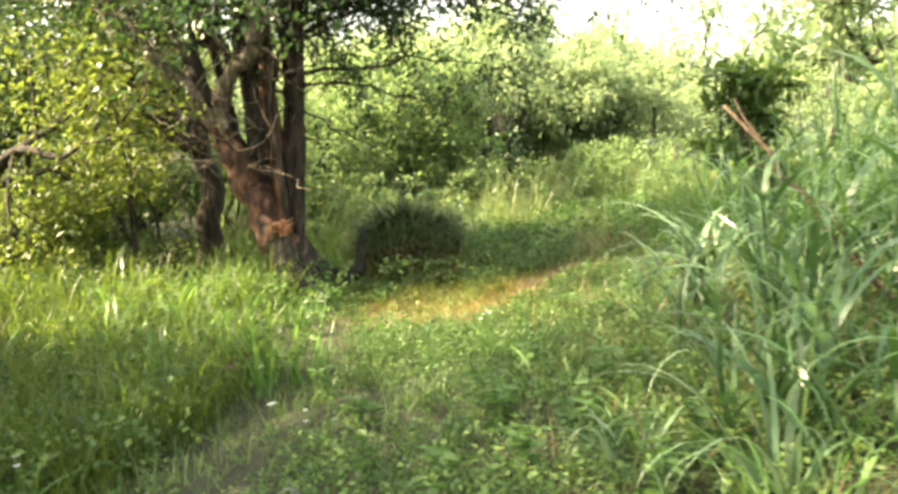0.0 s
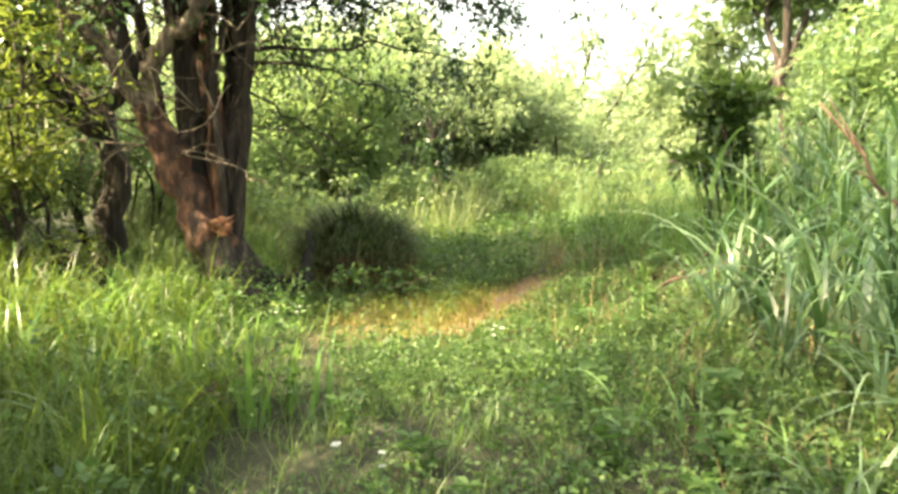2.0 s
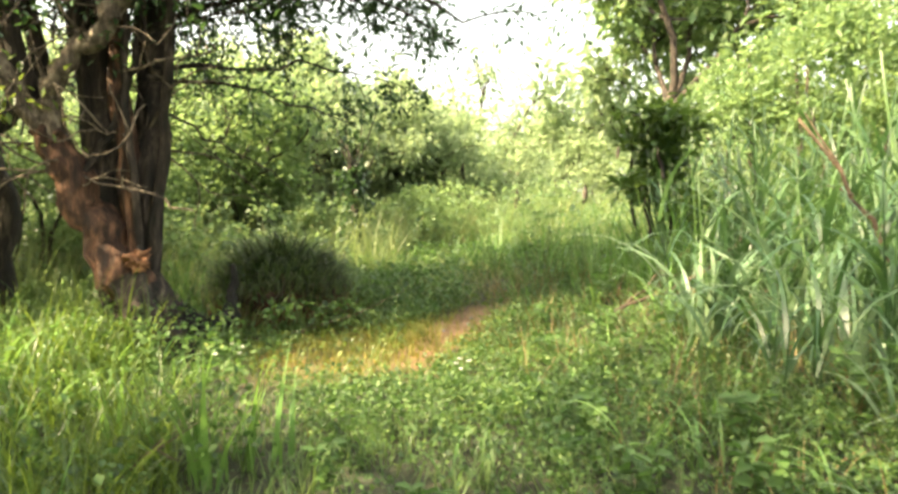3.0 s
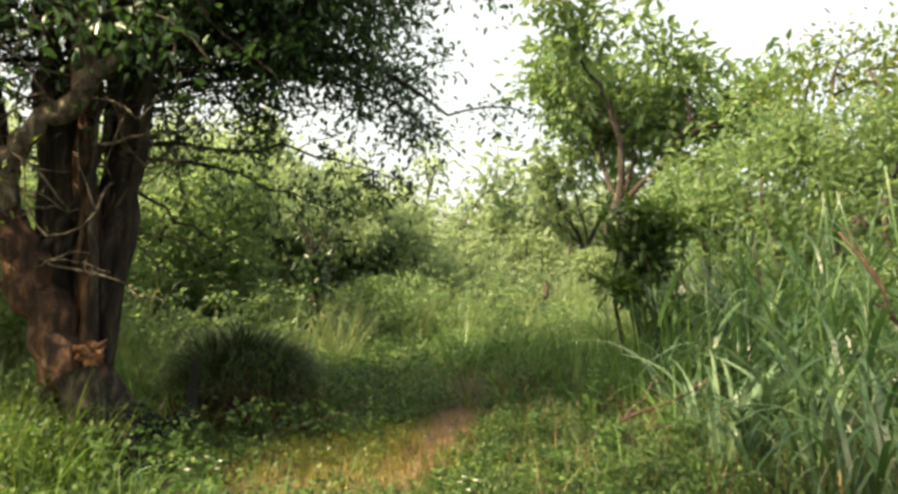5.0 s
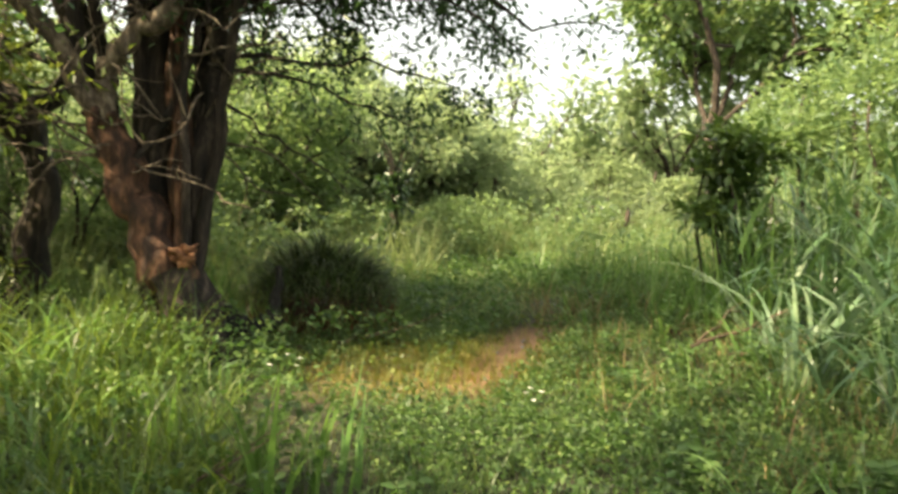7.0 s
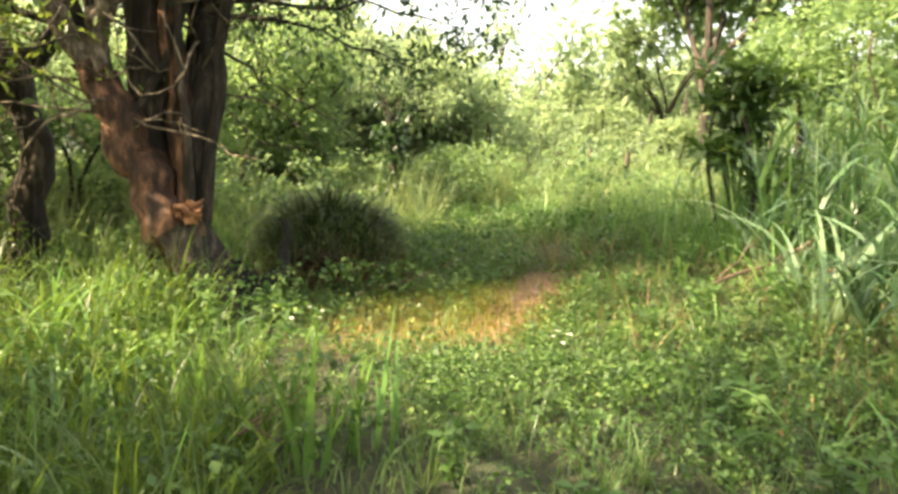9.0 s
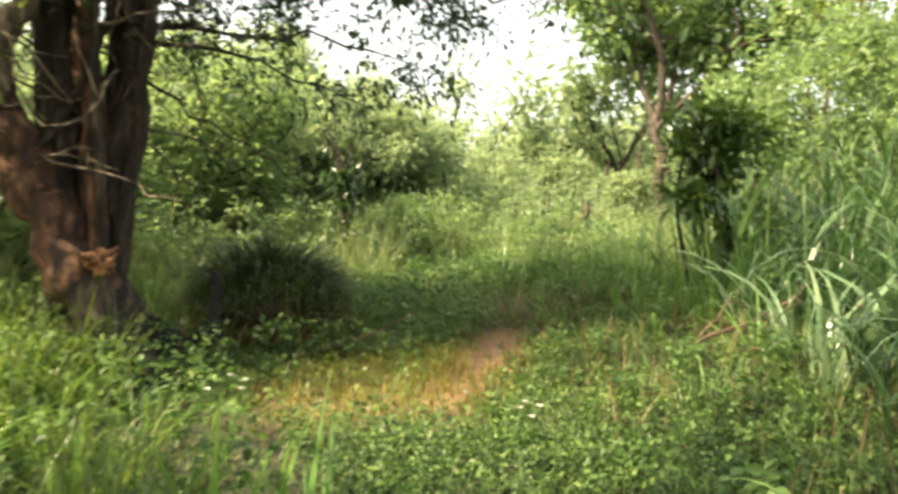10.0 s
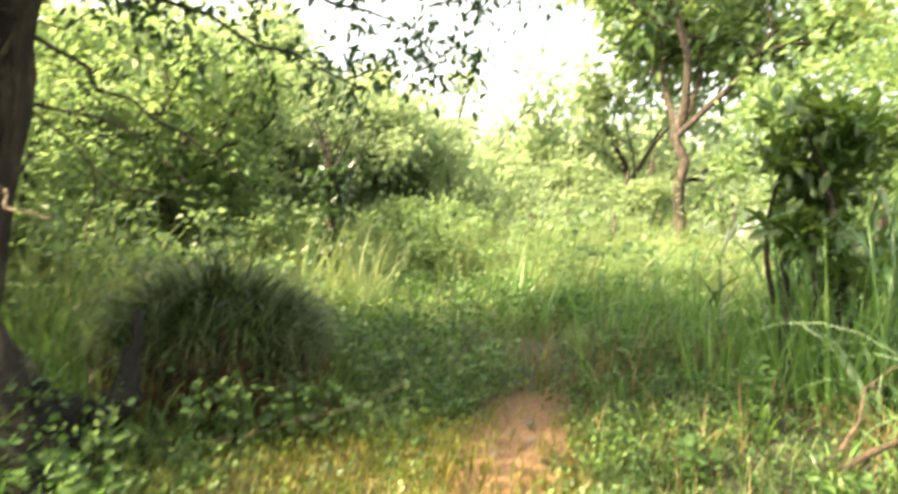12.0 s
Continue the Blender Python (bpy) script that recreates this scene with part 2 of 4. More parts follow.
def blades(rng, base, length, width, lean, bend, segments=5, heading=None, fold=0.0):
    """Grass blades: strips that rise from base, lean out and bow over. All arguments are arrays of N or numbers."""
    n = len(base)
    length, width, lean, bend = (np.broadcast_to(np.asarray(a, float), (n,)) for a in (length, width, lean, bend))
    a = rng.uniform(0, 2 * np.pi, n) if heading is None else np.broadcast_to(heading, (n,))
    out = np.stack([np.cos(a), np.sin(a), np.zeros(n)], 1)
    twist = rng.normal(0, 0.5, n)
    side = np.stack([-np.sin(a + twist), np.cos(a + twist), rng.normal(0, 0.15, n)], 1)
    k = segments + 1
    s = np.linspace(0, 1, k)
    theta = lean[:, None] + bend[:, None] * s[None, :] ** 1.4
    step = length[:, None] / segments
    r = np.concatenate([np.zeros((n, 1)), np.cumsum(np.sin(theta[:, :-1]) * step, 1)], 1)
    z = np.concatenate([np.zeros((n, 1)), np.cumsum(np.cos(theta[:, :-1]) * step, 1)], 1)
    mid = base[:, None, :] + out[:, None, :] * r[:, :, None] + np.array([0, 0, 1.0])[None, None, :] * z[:, :, None]
    w = (0.55 + 0.45 * np.sin(np.pi * np.minimum(s * 1.3 + 0.15, 1))) * (1 - s ** 2.2) + 0.02
    half = 0.5 * width[:, None] * w[None, :]
    v = np.empty((n, k, 2, 3))
    v[:, :, 0] = mid - side[:, None, :] * half[:, :, None]
    v[:, :, 1] = mid + side[:, None, :] * half[:, :, None]
    i = (np.arange(n) * k * 2)[:, None] + (np.arange(segments) * 2)[None, :]
    q = np.stack([i, i + 1, i + 3, i + 2], -1).reshape(-1, 4)
    return v.reshape(-1, 3), q


def leaves(rng, centre, size, direction=None, droop=0.2, slim=0.45, spread=1.0):
    """Leaves: each two folded halves about a midrib."""
    n = len(centre)
    size = np.broadcast_to(np.asarray(size, float), (n,))[:, None]
    d = rng.normal(0, 1, (n, 3)) * spread
    if direction is not None:
        d = d + direction
    d[:, 2] -= droop
    d /= np.linalg.norm(d, axis=1, keepdims=True) + 1e-9
    up = rng.normal(0, 0.45, (n, 3)) + np.array([0, 0, 1.0])
    s = np.cross(d, up)
    s /= np.linalg.norm(s, axis=1, keepdims=True) + 1e-9
    u = np.cross(s, d)
    v = np.empty((n, 6, 3))
    v[:, 0] = centre
    v[:, 1] = centre + d * size * 0.42 + s * size * slim * 0.5 + u * size * 0.09
    v[:, 2] = centre + d * size * 0.8 + s * size * slim * 0.27 - u * size * 0.0
    v[:, 3] = centre + d * size - u * size * 0.12
    v[:, 4] = centre + d * size * 0.8 - s * size * slim * 0.27 - u * size * 0.0
    v[:, 5] = centre + d * size * 0.42 - s * size * slim * 0.5 + u * size * 0.09
    i = np.arange(n)[:, None] * 6
    q = np.concatenate([i + np.array([0, 1, 2, 3]), i + np.array([0, 3, 4, 5])], 1).reshape(-1, 4)
    return v.reshape(-1, 3), q


def tube(points, radii, sides=10, rng=None, rough=0.0, twist=0.0):
    """A tapered limb along a line of points, with an uneven skin."""
    p = np.asarray(points, float)
    n = len(p)
    t = np.gradient(p, axis=0)
    t /= np.linalg.norm(t, axis=1, keepdims=True) + 1e-9
    ref = np.array([1.0, 0.1, 0.05])
    a = np.cross(t, ref)
    a /= np.linalg.norm(a, axis=1, keepdims=True) + 1e-9
    b = np.cross(t, a)
    ang = np.linspace(0, 2 * np.pi, sides, endpoint=False)
    r = np.repeat(np.asarray(radii, float)[:, None], sides, 1)
    if rng is not None and rough > 0:
        ridge = rng.normal(0, rough, sides)
        r = r * (1 + ridge[None, :] + rng.normal(0, rough * 0.45, (n, sides)))
    an = ang[None, :] + twist * np.linspace(0, 1, n)[:, None]
    v = p[:, None, :] + r[:, :, None] * (np.cos(an)[:, :, None] * a[:, None, :] + np.sin(an)[:, :, None] * b[:, None, :])
    v = v.reshape(-1, 3)
    i = np.arange(n - 1)[:, None] * sides
    j = np.arange(sides)[None, :]
    k = (np.arange(sides)[None, :] + 1) % sides
    q = np.stack([i + j, i + k, i + sides + k, i + sides + j], -1).reshape(-1, 4)
    caps = []
    c = len(v)
    v = np.concatenate([v, p[:1], p[-1:]])
    for e, o in ((0, c), ((n - 1) * sides, c + 1)):
        for m in range(0, sides, 2):
            caps.append((o, e + m, e + (m + 1) % sides, e + (m + 2) % sides))
    return v, np.concatenate([q, np.array(caps)])


def curve_line(start, end, bow, n=10, rng=None, wobble=0.0):
    """A bowed, wobbling line from start to end."""
    s = np.linspace(0, 1, n)[:, None]
    start, end, bow = (np.asarray(a, float) for a in (start, end, bow))
    p = start + (end - start) * s + bow * np.sin(np.pi * s)
    if rng is not None and wobble > 0:
        w = np.cumsum(rng.normal(0, wobble, (n, 3)), 0)
        p = p + w - s * w[-1] - (1 - s) * w[0]
    return p


def thing(name, x, y, label, category, group="", z=None):
    ob = new(name)
    ob.location = (x, y, float(land(x, y)) if z is None else z)
    return tagged(ob, label, category, group)


# ---- ground ----
def build_ground():
    near = np.arange(-10, 18.01, 0.16)
    far = np.array([30, 45, 70, 110, 200, 400, 900, 2500.0])
    xs = np.concatenate([-far[::-1], near, far])
    ys = np.concatenate([-far[::-1], near, far])
    gx, gy = np.meshgrid(xs, ys)
    gz = land(gx, gy)
    rng = np.random.default_rng(3)
    gz = gz + rng.normal(0, 0.012, gz.shape) * (np.hypot(gx, gy) < 30) - 0.035 * patch(gx, gy)
    v = np.stack([gx, gy, gz], -1).reshape(-1, 3)
    w = len(xs)
    i = (np.arange(len(ys) - 1)[:, None] * w + np.arange(w - 1)[None, :]).reshape(-1)
    m, n, l = material("soil_and_litter")
    p = n["Principled BSDF"]
    a = noise_tex(n, l, 2.2, 8.0, 0.7)
    b = noise_tex(n, l, 34.0, 8.0, 0.7)
    soil = ramp(n, [(0.32, (0.07, 0.04, 0.02)), (0.5, (0.18, 0.1, 0.05)), (0.68, (0.31, 0.19, 0.1))])
    moss = ramp(n, [(0.3, (0.01, 0.014, 0.006)), (0.5, (0.024, 0.03, 0.013)), (0.7, (0.075, 0.06, 0.03))])
    for r in (soil, moss):
        l.new(b.outputs["Fac"], r.inputs["Fac"])
    co = n.new("ShaderNodeTexCoord")
    mp = n.new("ShaderNodeMapping")
    mp.vector_type = "TEXTURE"
    mp.inputs["Location"].default_value = (CLEARING[0], CLEARING[1], 0)
    mp.inputs["Rotation"].default_value = (0, 0, radians(-37))
    mp.inputs["Scale"].default_value = (0.54, 1.8, 4)
    grad = n.new("ShaderNodeTexGradient")
    grad.gradient_type = "SPHERICAL"
    l.new(co.outputs["Object"], mp.inputs["Vector"])
    l.new(mp.outputs["Vector"], grad.inputs["Vector"])
    add = n.new("ShaderNodeMath")
    add.operation = "MULTIPLY_ADD"
    add.use_clamp = True
    l.new(a.outputs["Fac"], add.inputs[0])
    add.inputs[1].default_value = 0.5
    l.new(grad.outputs["Fac"], add.inputs[2])
    sharp = ramp(n, [(0.4, (0, 0, 0)), (0.75, (1, 1, 1))])
    l.new(add.outputs[0], sharp.inputs["Fac"])
    mix = n.new("ShaderNodeMix")
    mix.data_type = "RGBA"
    l.new(sharp.outputs["Color"], mix.inputs["Factor"])
    l.new(soil.outputs["Color"], mix.inputs["B"])
    straw = ramp(n, [(0.3, (0.03, 0.032, 0.01)), (0.5, (0.085, 0.07, 0.022)), (0.7, (0.2, 0.13, 0.05))])
    l.new(b.outputs["Fac"], straw.inputs["Fac"])
    mp2 = n.new("ShaderNodeMapping")
    mp2.vector_type = "TEXTURE"
    mp2.inputs["Location"].default_value = (0.0, 7.7, 0)
    mp2.inputs["Scale"].default_value = (1.6, 1.5, 4)
    grad2 = n.new("ShaderNodeTexGradient")
    grad2.gradient_type = "SPHERICAL"
    l.new(co.outputs["Object"], mp2.inputs["Vector"])
    l.new(mp2.outputs["Vector"], grad2.inputs["Vector"])
    add2 = n.new("ShaderNodeMath")
    add2.operation = "MULTIPLY_ADD"
    l.new(a.outputs["Fac"], add2.inputs[0])
    add2.inputs[1].default_value = 0.5
    l.new(grad2.outputs["Fac"], add2.inputs[2])
    sharp2 = ramp(n, [(0.4, (0, 0, 0)), (0.7, (1, 1, 1))])
    l.new(add2.outputs[0], sharp2.inputs["Fac"])
    under = n.new("ShaderNodeMix")
    under.data_type = "RGBA"
    l.new(sharp2.outputs["Color"], under.inputs["Factor"])
    l.new(moss.outputs["Color"], under.inputs["A"])
    l.new(straw.outputs["Color"], under.inputs["B"])
    l.new(under.outputs["Result"], mix.inputs["A"])
    l.new(mix.outputs["Result"], p.inputs["Base Color"])
    p.inputs["Roughness"].default_value = 0.95
    bp = n.new("ShaderNodeBump")
    bp.inputs["Strength"].default_value, bp.inputs["Distance"].default_value = 0.7, 0.03
    l.new(b.outputs["Fac"], bp.inputs["Height"])
    l.new(bp.outputs["Normal"], p.inputs["Normal"])
    g = mesh_from("ground", v, np.stack([i, i + 1, i + w + 1, i + w], 1), m, smooth=True)
    tagged(g, "brown soil with leaf litter and one bare trodden patch", "ground", kind="structure")


build_ground()


# ---- trees and shrubs ----
def crown_leaves(rng, tips, per_tip, spread, size, droop=0.3, slim=0.45):
    """Clusters of leaves about the tips of twigs."""
    tips = np.asarray(tips)
    c = np.repeat(tips, per_tip, 0)
    off = rng.normal(0, 1, c.shape)
    off *= spread * rng.uniform(0.2, 1.0, (len(c), 1)) / (np.linalg.norm(off, axis=1, keepdims=True) + 1e-9)
    return leaves(rng, c + off, size * rng.uniform(0.6, 1.25, len(c)), off * 1.5 / spread, droop, slim)


def branching(rng, start, direction, length, radius, depth, tubes, tips, kink=0.45, up=0.15, forks=3):
    """Limbs that fork again and again; fills tubes with limb meshes by depth, tips with the ends."""
    n = 6
    d = np.asarray(direction, float)
    d = d / np.linalg.norm(d)
    pts = [np.asarray(start, float)]
    for _ in range(n):
        d = d + rng.normal(0, kink * 0.35, 3) + np.array([0, 0, up * 0.25])
        d /= np.linalg.norm(d)
        pts.append(pts[-1] + d * length / n)
    tubes.append((depth, tube(pts, np.linspace(radius, radius * 0.55, n + 1), 8 if depth > 1 else 4, rng, 0.08)))
    if depth <= 0:
        tips.extend((pts[-1], pts[-3], pts[2]))
        return
    if depth == 1:
        tips.extend((pts[3], pts[5]))
    for k in range(forks):
        at = pts[-1] if k == 0 else pts[int(rng.integers(3, n))]
        nd = d + rng.normal(0, kink * 1.5, 3)
        branching(rng, at, nd, length * rng.uniform(0.55, 0.8), radius * rng.uniform(0.42, 0.6), depth - 1, tubes, tips, kink, up, forks)


def leafy_tree(name, seed, x, y, height, spread, leaf, leaf_mat, bark, label, category="tree", group="", stems=1, per_tip=26, depth=3, trunk_share=0.35, radius=None, lean=0.25, slim=0.45, forks=3):
    """A tree or shrub with a tapered trunk, forking limbs and a loose crown of leaves."""
    rng = np.random.default_rng(seed)
    root = thing(name, x, y, label, category, group)
    radius = radius or height * 0.022
    tubes, tips = [], []
    for _ in range(stems):
        a = rng.uniform(0, 2 * np.pi)
        foot = np.array([math.cos(a), math.sin(a), 0]) * (0.12 * (stems > 1)) * height * 0.2 + np.array([0, 0, -0.1])
        top = np.array([math.cos(a) * lean * height * 0.5, math.sin(a) * lean * height * 0.5, height * trunk_share])
        line = curve_line(foot, top, rng.normal(0, 0.03 * height, 3) * (1, 1, 0), 8, rng, 0.01 * height)
        flare = np.linspace(1, 0.72, 8)
        flare[0] *= 1.25
        tv, tq = tube(line, radius * flare, 10, rng, 0.1)
        mesh_from("trunk" if stems == 1 else "stem", tv, tq, bark, root, True)
        for k in range(4):
            b = rng.uniform(0, 2 * np.pi)
            d = np.array([math.cos(b) * spread / height * 1.5, math.sin(b) * spread / height * 1.5, 0.75])
            branching(rng, line[-1 - (k > 1)], d, height * (1 - trunk_share) * 0.42, radius * 0.62, depth - 1, tubes, tips, forks=forks)
    for dd, t in tubes:
        if dd == depth - 1:
            mesh_from("limb", *t, bark, root, True)
    rest = [t for dd, t in tubes if dd < depth - 1]
    if rest:
        tagged(mesh_from("twig_work", *join(rest), bark, root, True), kind="stuff")
    v, q = crown_leaves(rng, tips, int(per_tip * 1.15), height * 0.095, leaf, slim=slim)
    crown = mesh_from("crown", v, q, leaf_mat, root)
    tagged(crown, kind="stuff")
    return root


def main_tree():
    """The old many-stemmed tree beside the clearing."""
    rng = np.random.default_rng(11)
    root = thing("tree", -1.95, 8.8, "old many-stemmed tree with dark bark, a torn knot and small leaves", "tree")
    base = curve_line((0.26, 0, -0.3), (-0.06, 0.05, 1.0), (-0.08, 0, 0), 12, rng, 0.015)
    rad = np.array([0.5, 0.41, 0.35, 0.33, 0.32, 0.29, 0.26, 0.23, 0.2, 0.16, 0.12, 0.06])
    v, q = tube(base, rad, 30, rng, 0.1, 0.5)
    mesh_from("trunk", v, q, M_BARK, root, True)
    # a thick root or low stump that curls up towards the clearing
    for k, (e, r0) in enumerate((((0.8, 0.2, 0.8), 0.16), ((0.6, -0.1, 0.34), 0.13))):
        v, q = tube(curve_line((0.12, -0.05 + 0.1 * k, 0.3), e, (0.1, 0, -0.27), 20, rng, 0.022), np.linspace(r0, 0.02, 20) * (1 + rng.normal(0, 0.16, 20)), 16, rng, 0.2, 1.0)
        mesh_from("root", v, q, M_CHAR, root, True, "blackened root curling up")
    v, q = tube(curve_line((-0.15, -0.2, 0.7), (0.4, -0.5, -0.1), (-0.1, 0, 0), 9, rng, 0.02), np.linspace(0.17, 0.13, 9), 12, rng, 0.14)
    mesh_from("root", v, q, M_BARK, root, True)
    # torn knot: ragged splinters round a hollow
    bm = bmesh.new()
    bmesh.ops.create_icosphere(bm, subdivisions=4, radius=0.105)
    for w in bm.verts:
        w.co *= 0.85 + 0.9 * noise.noise(w.co * 16) + 0.6 * noise.noise(w.co * 50)
        w.co.x *= 1.15
        w.co.z *= 0.8
        w.co += Vector((-0.04, -0.3, 0.9))
    part("knot", bm, M_CUT, root, "torn orange-brown wood")
    bm = bmesh.new()
    bmesh.ops.create_icosphere(bm, subdivisions=4, radius=0.13)
    for w in bm.verts:
        w.co *= 0.85 + 0.7 * noise.noise(w.co * 12 + Vector((4, 1, 2))) + 0.3 * noise.noise(w.co * 30)
        w.co += Vector((-0.78, -0.04, 2.02))
    part("burl", bm, M_BARK_RED, root, "reddish swollen fork")
    limbs = [
        # start, end, bow, radii, bark
        ((-0.05, -0.02, 0.45), (-0.78, 0.0, 2.05), (-0.06, 0, 0.05), 0.19, 0.14, M_BARK_RED),
        ((0.0, 0.1, 0.5), (-0.45, 0.35, 4.6), (-0.12, 0, 0.05), 0.1, 0.05, M_BARK),
        ((-0.78, 0.0, 2.0), (-2.2, -0.4, 4.0), (-0.1, 0.1, 0.15), 0.09, 0.03, M_BARK_PALE),
        ((-0.78, 0.0, 2.0), (-0.22, -0.3, 3.1), (-0.16, 0, -0.12), 0.1, 0.085, M_BARK_PALE),
        ((-0.22, -0.3, 3.05), (0.2, -0.4, 5.6), (-0.12, 0, 0), 0.085, 0.05, M_BARK_PALE),
        ((-0.22, -0.3, 3.05), (0.7, -0.5, 4.6), (0.05, 0, -0.1), 0.06, 0.03, M_BARK_PALE),
        ((-0.8, 0.0, 2.0), (-1.15, 0.4, 5.2), (-0.2, 0, 0), 0.09, 0.05, M_BARK),
        ((0.0, 0.0, 0.2), (0.2, 0.2, 5.6), (0.03, 0, 0), 0.14, 0.075, M_BARK),
        ((-0.02, 0.2, 0.3), (-0.04, 0.5, 5.8), (0.06, 0, 0), 0.1, 0.055, M_BARK),
        ((-0.08, -0.05, 0.4), (-0.24, 0.0, 5.4), (0.04, 0, 0), 0.095, 0.05, M_BARK_RED),
        ((-0.14, 0.2, 0.5), (-1.0, 0.7, 5.4), (0.1, 0, 0), 0.09, 0.05, M_BARK),
        ((0.06, -0.1, 0.8), (0.46, -0.3, 4.9), (0.03, 0, 0.1), 0.045, 0.028, M_BARK),
        ((-0.04, -0.12, 0.9), (-0.4, -0.25, 4.7), (0.08, 0, 0.1), 0.04, 0.025, M_BARK),
        ((-0.2, 0.1, 0.35), (-0.34, 0.25, 4.9), (-0.05, 0, 0), 0.13, 0.06, M_BARK),
        ((-0.28, 0.05, 0.5), (-0.62, 0.3, 4.8), (-0.02, 0, 0), 0.11, 0.045, M_BARK),
        ((-0.3, 0.2, 0.6), (-1.5, 0.5, 4.9), (0.12, 0, -0.1), 0.08, 0.04, M_BARK),
        ((0.02, 0.05, 1.2), (0.05, -0.2, 4.9), (0.07, 0, 0), 0.035, 0.02, M_BARK_PALE),
        ((-0.5, -0.05, 1.7), (0.1, -0.1, 3.6), (0.03, 0, -0.12), 0.035, 0.02, M_BARK),
        ((-0.95, 0.0, 2.4), (-1.75, -0.1, 4.4), (0.0, 0.1, 0.15), 0.05, 0.025, M_BARK_PALE),
    ]
    tips, twigs = [], []
    for i, (s, e, b, r0, r1, mat) in enumerate(limbs):
        line = curve_line(s, e, b, 22, rng, 0.026)
        v, q = tube(line, np.linspace(r0, r1, 22) * (1 + rng.normal(0, 0.05, 22)), 16, rng, 0.15, rng.uniform(-1.2, 1.2))
        mesh_from("limb", v, q, mat, root, True)
        if i in (0, 1, 3):
            continue
        for k in range(6):
            at = line[int(rng.integers(12, 22))]
            a = rng.uniform(0, 2 * np.pi)
            d = np.array([math.cos(a), math.sin(a), 0.4])
            branching(rng, at, d, rng.uniform(1.0, 1.6), r1 * 0.6, 2, twigs, tips, 0.5, 0.05)
    # long low boughs that reach over the clearing
    for e in ((2.3, 0.0, 4.1), (2.9, 0.7, 4.0), (1.6, -1.0, 4.2), (2.6, -0.6, 4.5), (3.4, 0.4, 3.5), (1.4, 1.2, 4.3), (3.0, -0.2, 4.9), (2.0, 0.6, 4.7), (-2.9, -0.2, 5.4)):
        line = curve_line((0.2, 0.2, 3.6) if e[0] > 0 else (-0.9, 0.3, 3.9), e, (0, 0, 0.45), 12, rng, 0.05)
        v, q = tube(line, np.linspace(0.07, 0.015, 12), 8, rng, 0.08)
        mesh_from("bough", v, q, M_BARK, root, True)
        for k in range(9):
            at = line[int(rng.integers(3, 12))]
            d = rng.normal(0, 0.7, 3) + np.array([0.5 if e[0] > 0 else -0.5, 0, -0.1])
            branching(rng, at, d, rng.uniform(0.45, 0.8), 0.014, 1, twigs, tips, 0.5, -0.05)
    # thin drooping boughs with a few sprays of leaves
    for s, e, lift, r0, sprays in (((0.1, 0.1, 3.1), (3.5, 0.1, 2.95), 0.5, 0.035, 11), ((0.1, 0.0, 2.7), (2.6, 0.2, 2.7), 0.25, 0.028, 9), ((0.05, -0.1, 2.6), (2.0, -0.3, 2.2), 0.2, 0.022, 6), ((0.1, -0.2, 2.35), (1.35, -0.25, 1.55), 0.05, 0.016, 0), ((0.1, 0.0, 3.3), (3.0, 0.4, 3.3), 0.4, 0.03, 10)):
        line = curve_line(s, e, (0, 0, lift), 14, rng, 0.03)
        mesh_from("bough", *tube(line, np.linspace(r0, 0.005, 14), 7, rng, 0.08), M_BARK, root, True)
        for k in range(sprays):
            at = line[int(rng.integers(5, 14))]
            branching(rng, at, rng.normal(0, 0.6, 3) + np.array([0.6, 0, -0.35]), rng.uniform(0.2, 0.45), 0.007, 0, twigs, tips, 0.5, -0.15)
    # bare tangled twigs at the forks
    bare = []
    for k in range(110):
        s, e, *_ = limbs[int(rng.integers(0, 7)) if k % 3 else int(rng.integers(0, len(limbs)))]
        f = rng.uniform(0.3, 0.95)
        at = np.asarray(s) * (1 - f) + np.asarray(e) * f
        if at[2] < 1.5:
            continue
        d = rng.normal(0, 1, 3) * (1, 1, 0.5) + np.array([-0.25, -0.3, 0.25])
        branching(rng, at, d, rng.uniform(0.5, 1.1), 0.015, 1, bare, [], 0.6, 0.0, 2)
    tagged(mesh_from("twig_work", *join([t for _, t in twigs]), M_BARK, root, True), kind="stuff")
    tagged(mesh_from("bare_twig_work", *join([t for _, t in bare]), M_BARK_PALE, root, True, "thin bare pale twigs"), kind="stuff")
    v, q = crown_leaves(rng, tips, 14, 0.28, 0.085, 0.3, 0.5)
    tagged(mesh_from("crown", v, q, M_LEAF_DARK, root, False, "small dark green leaves"), kind="stuff")


main_tree()


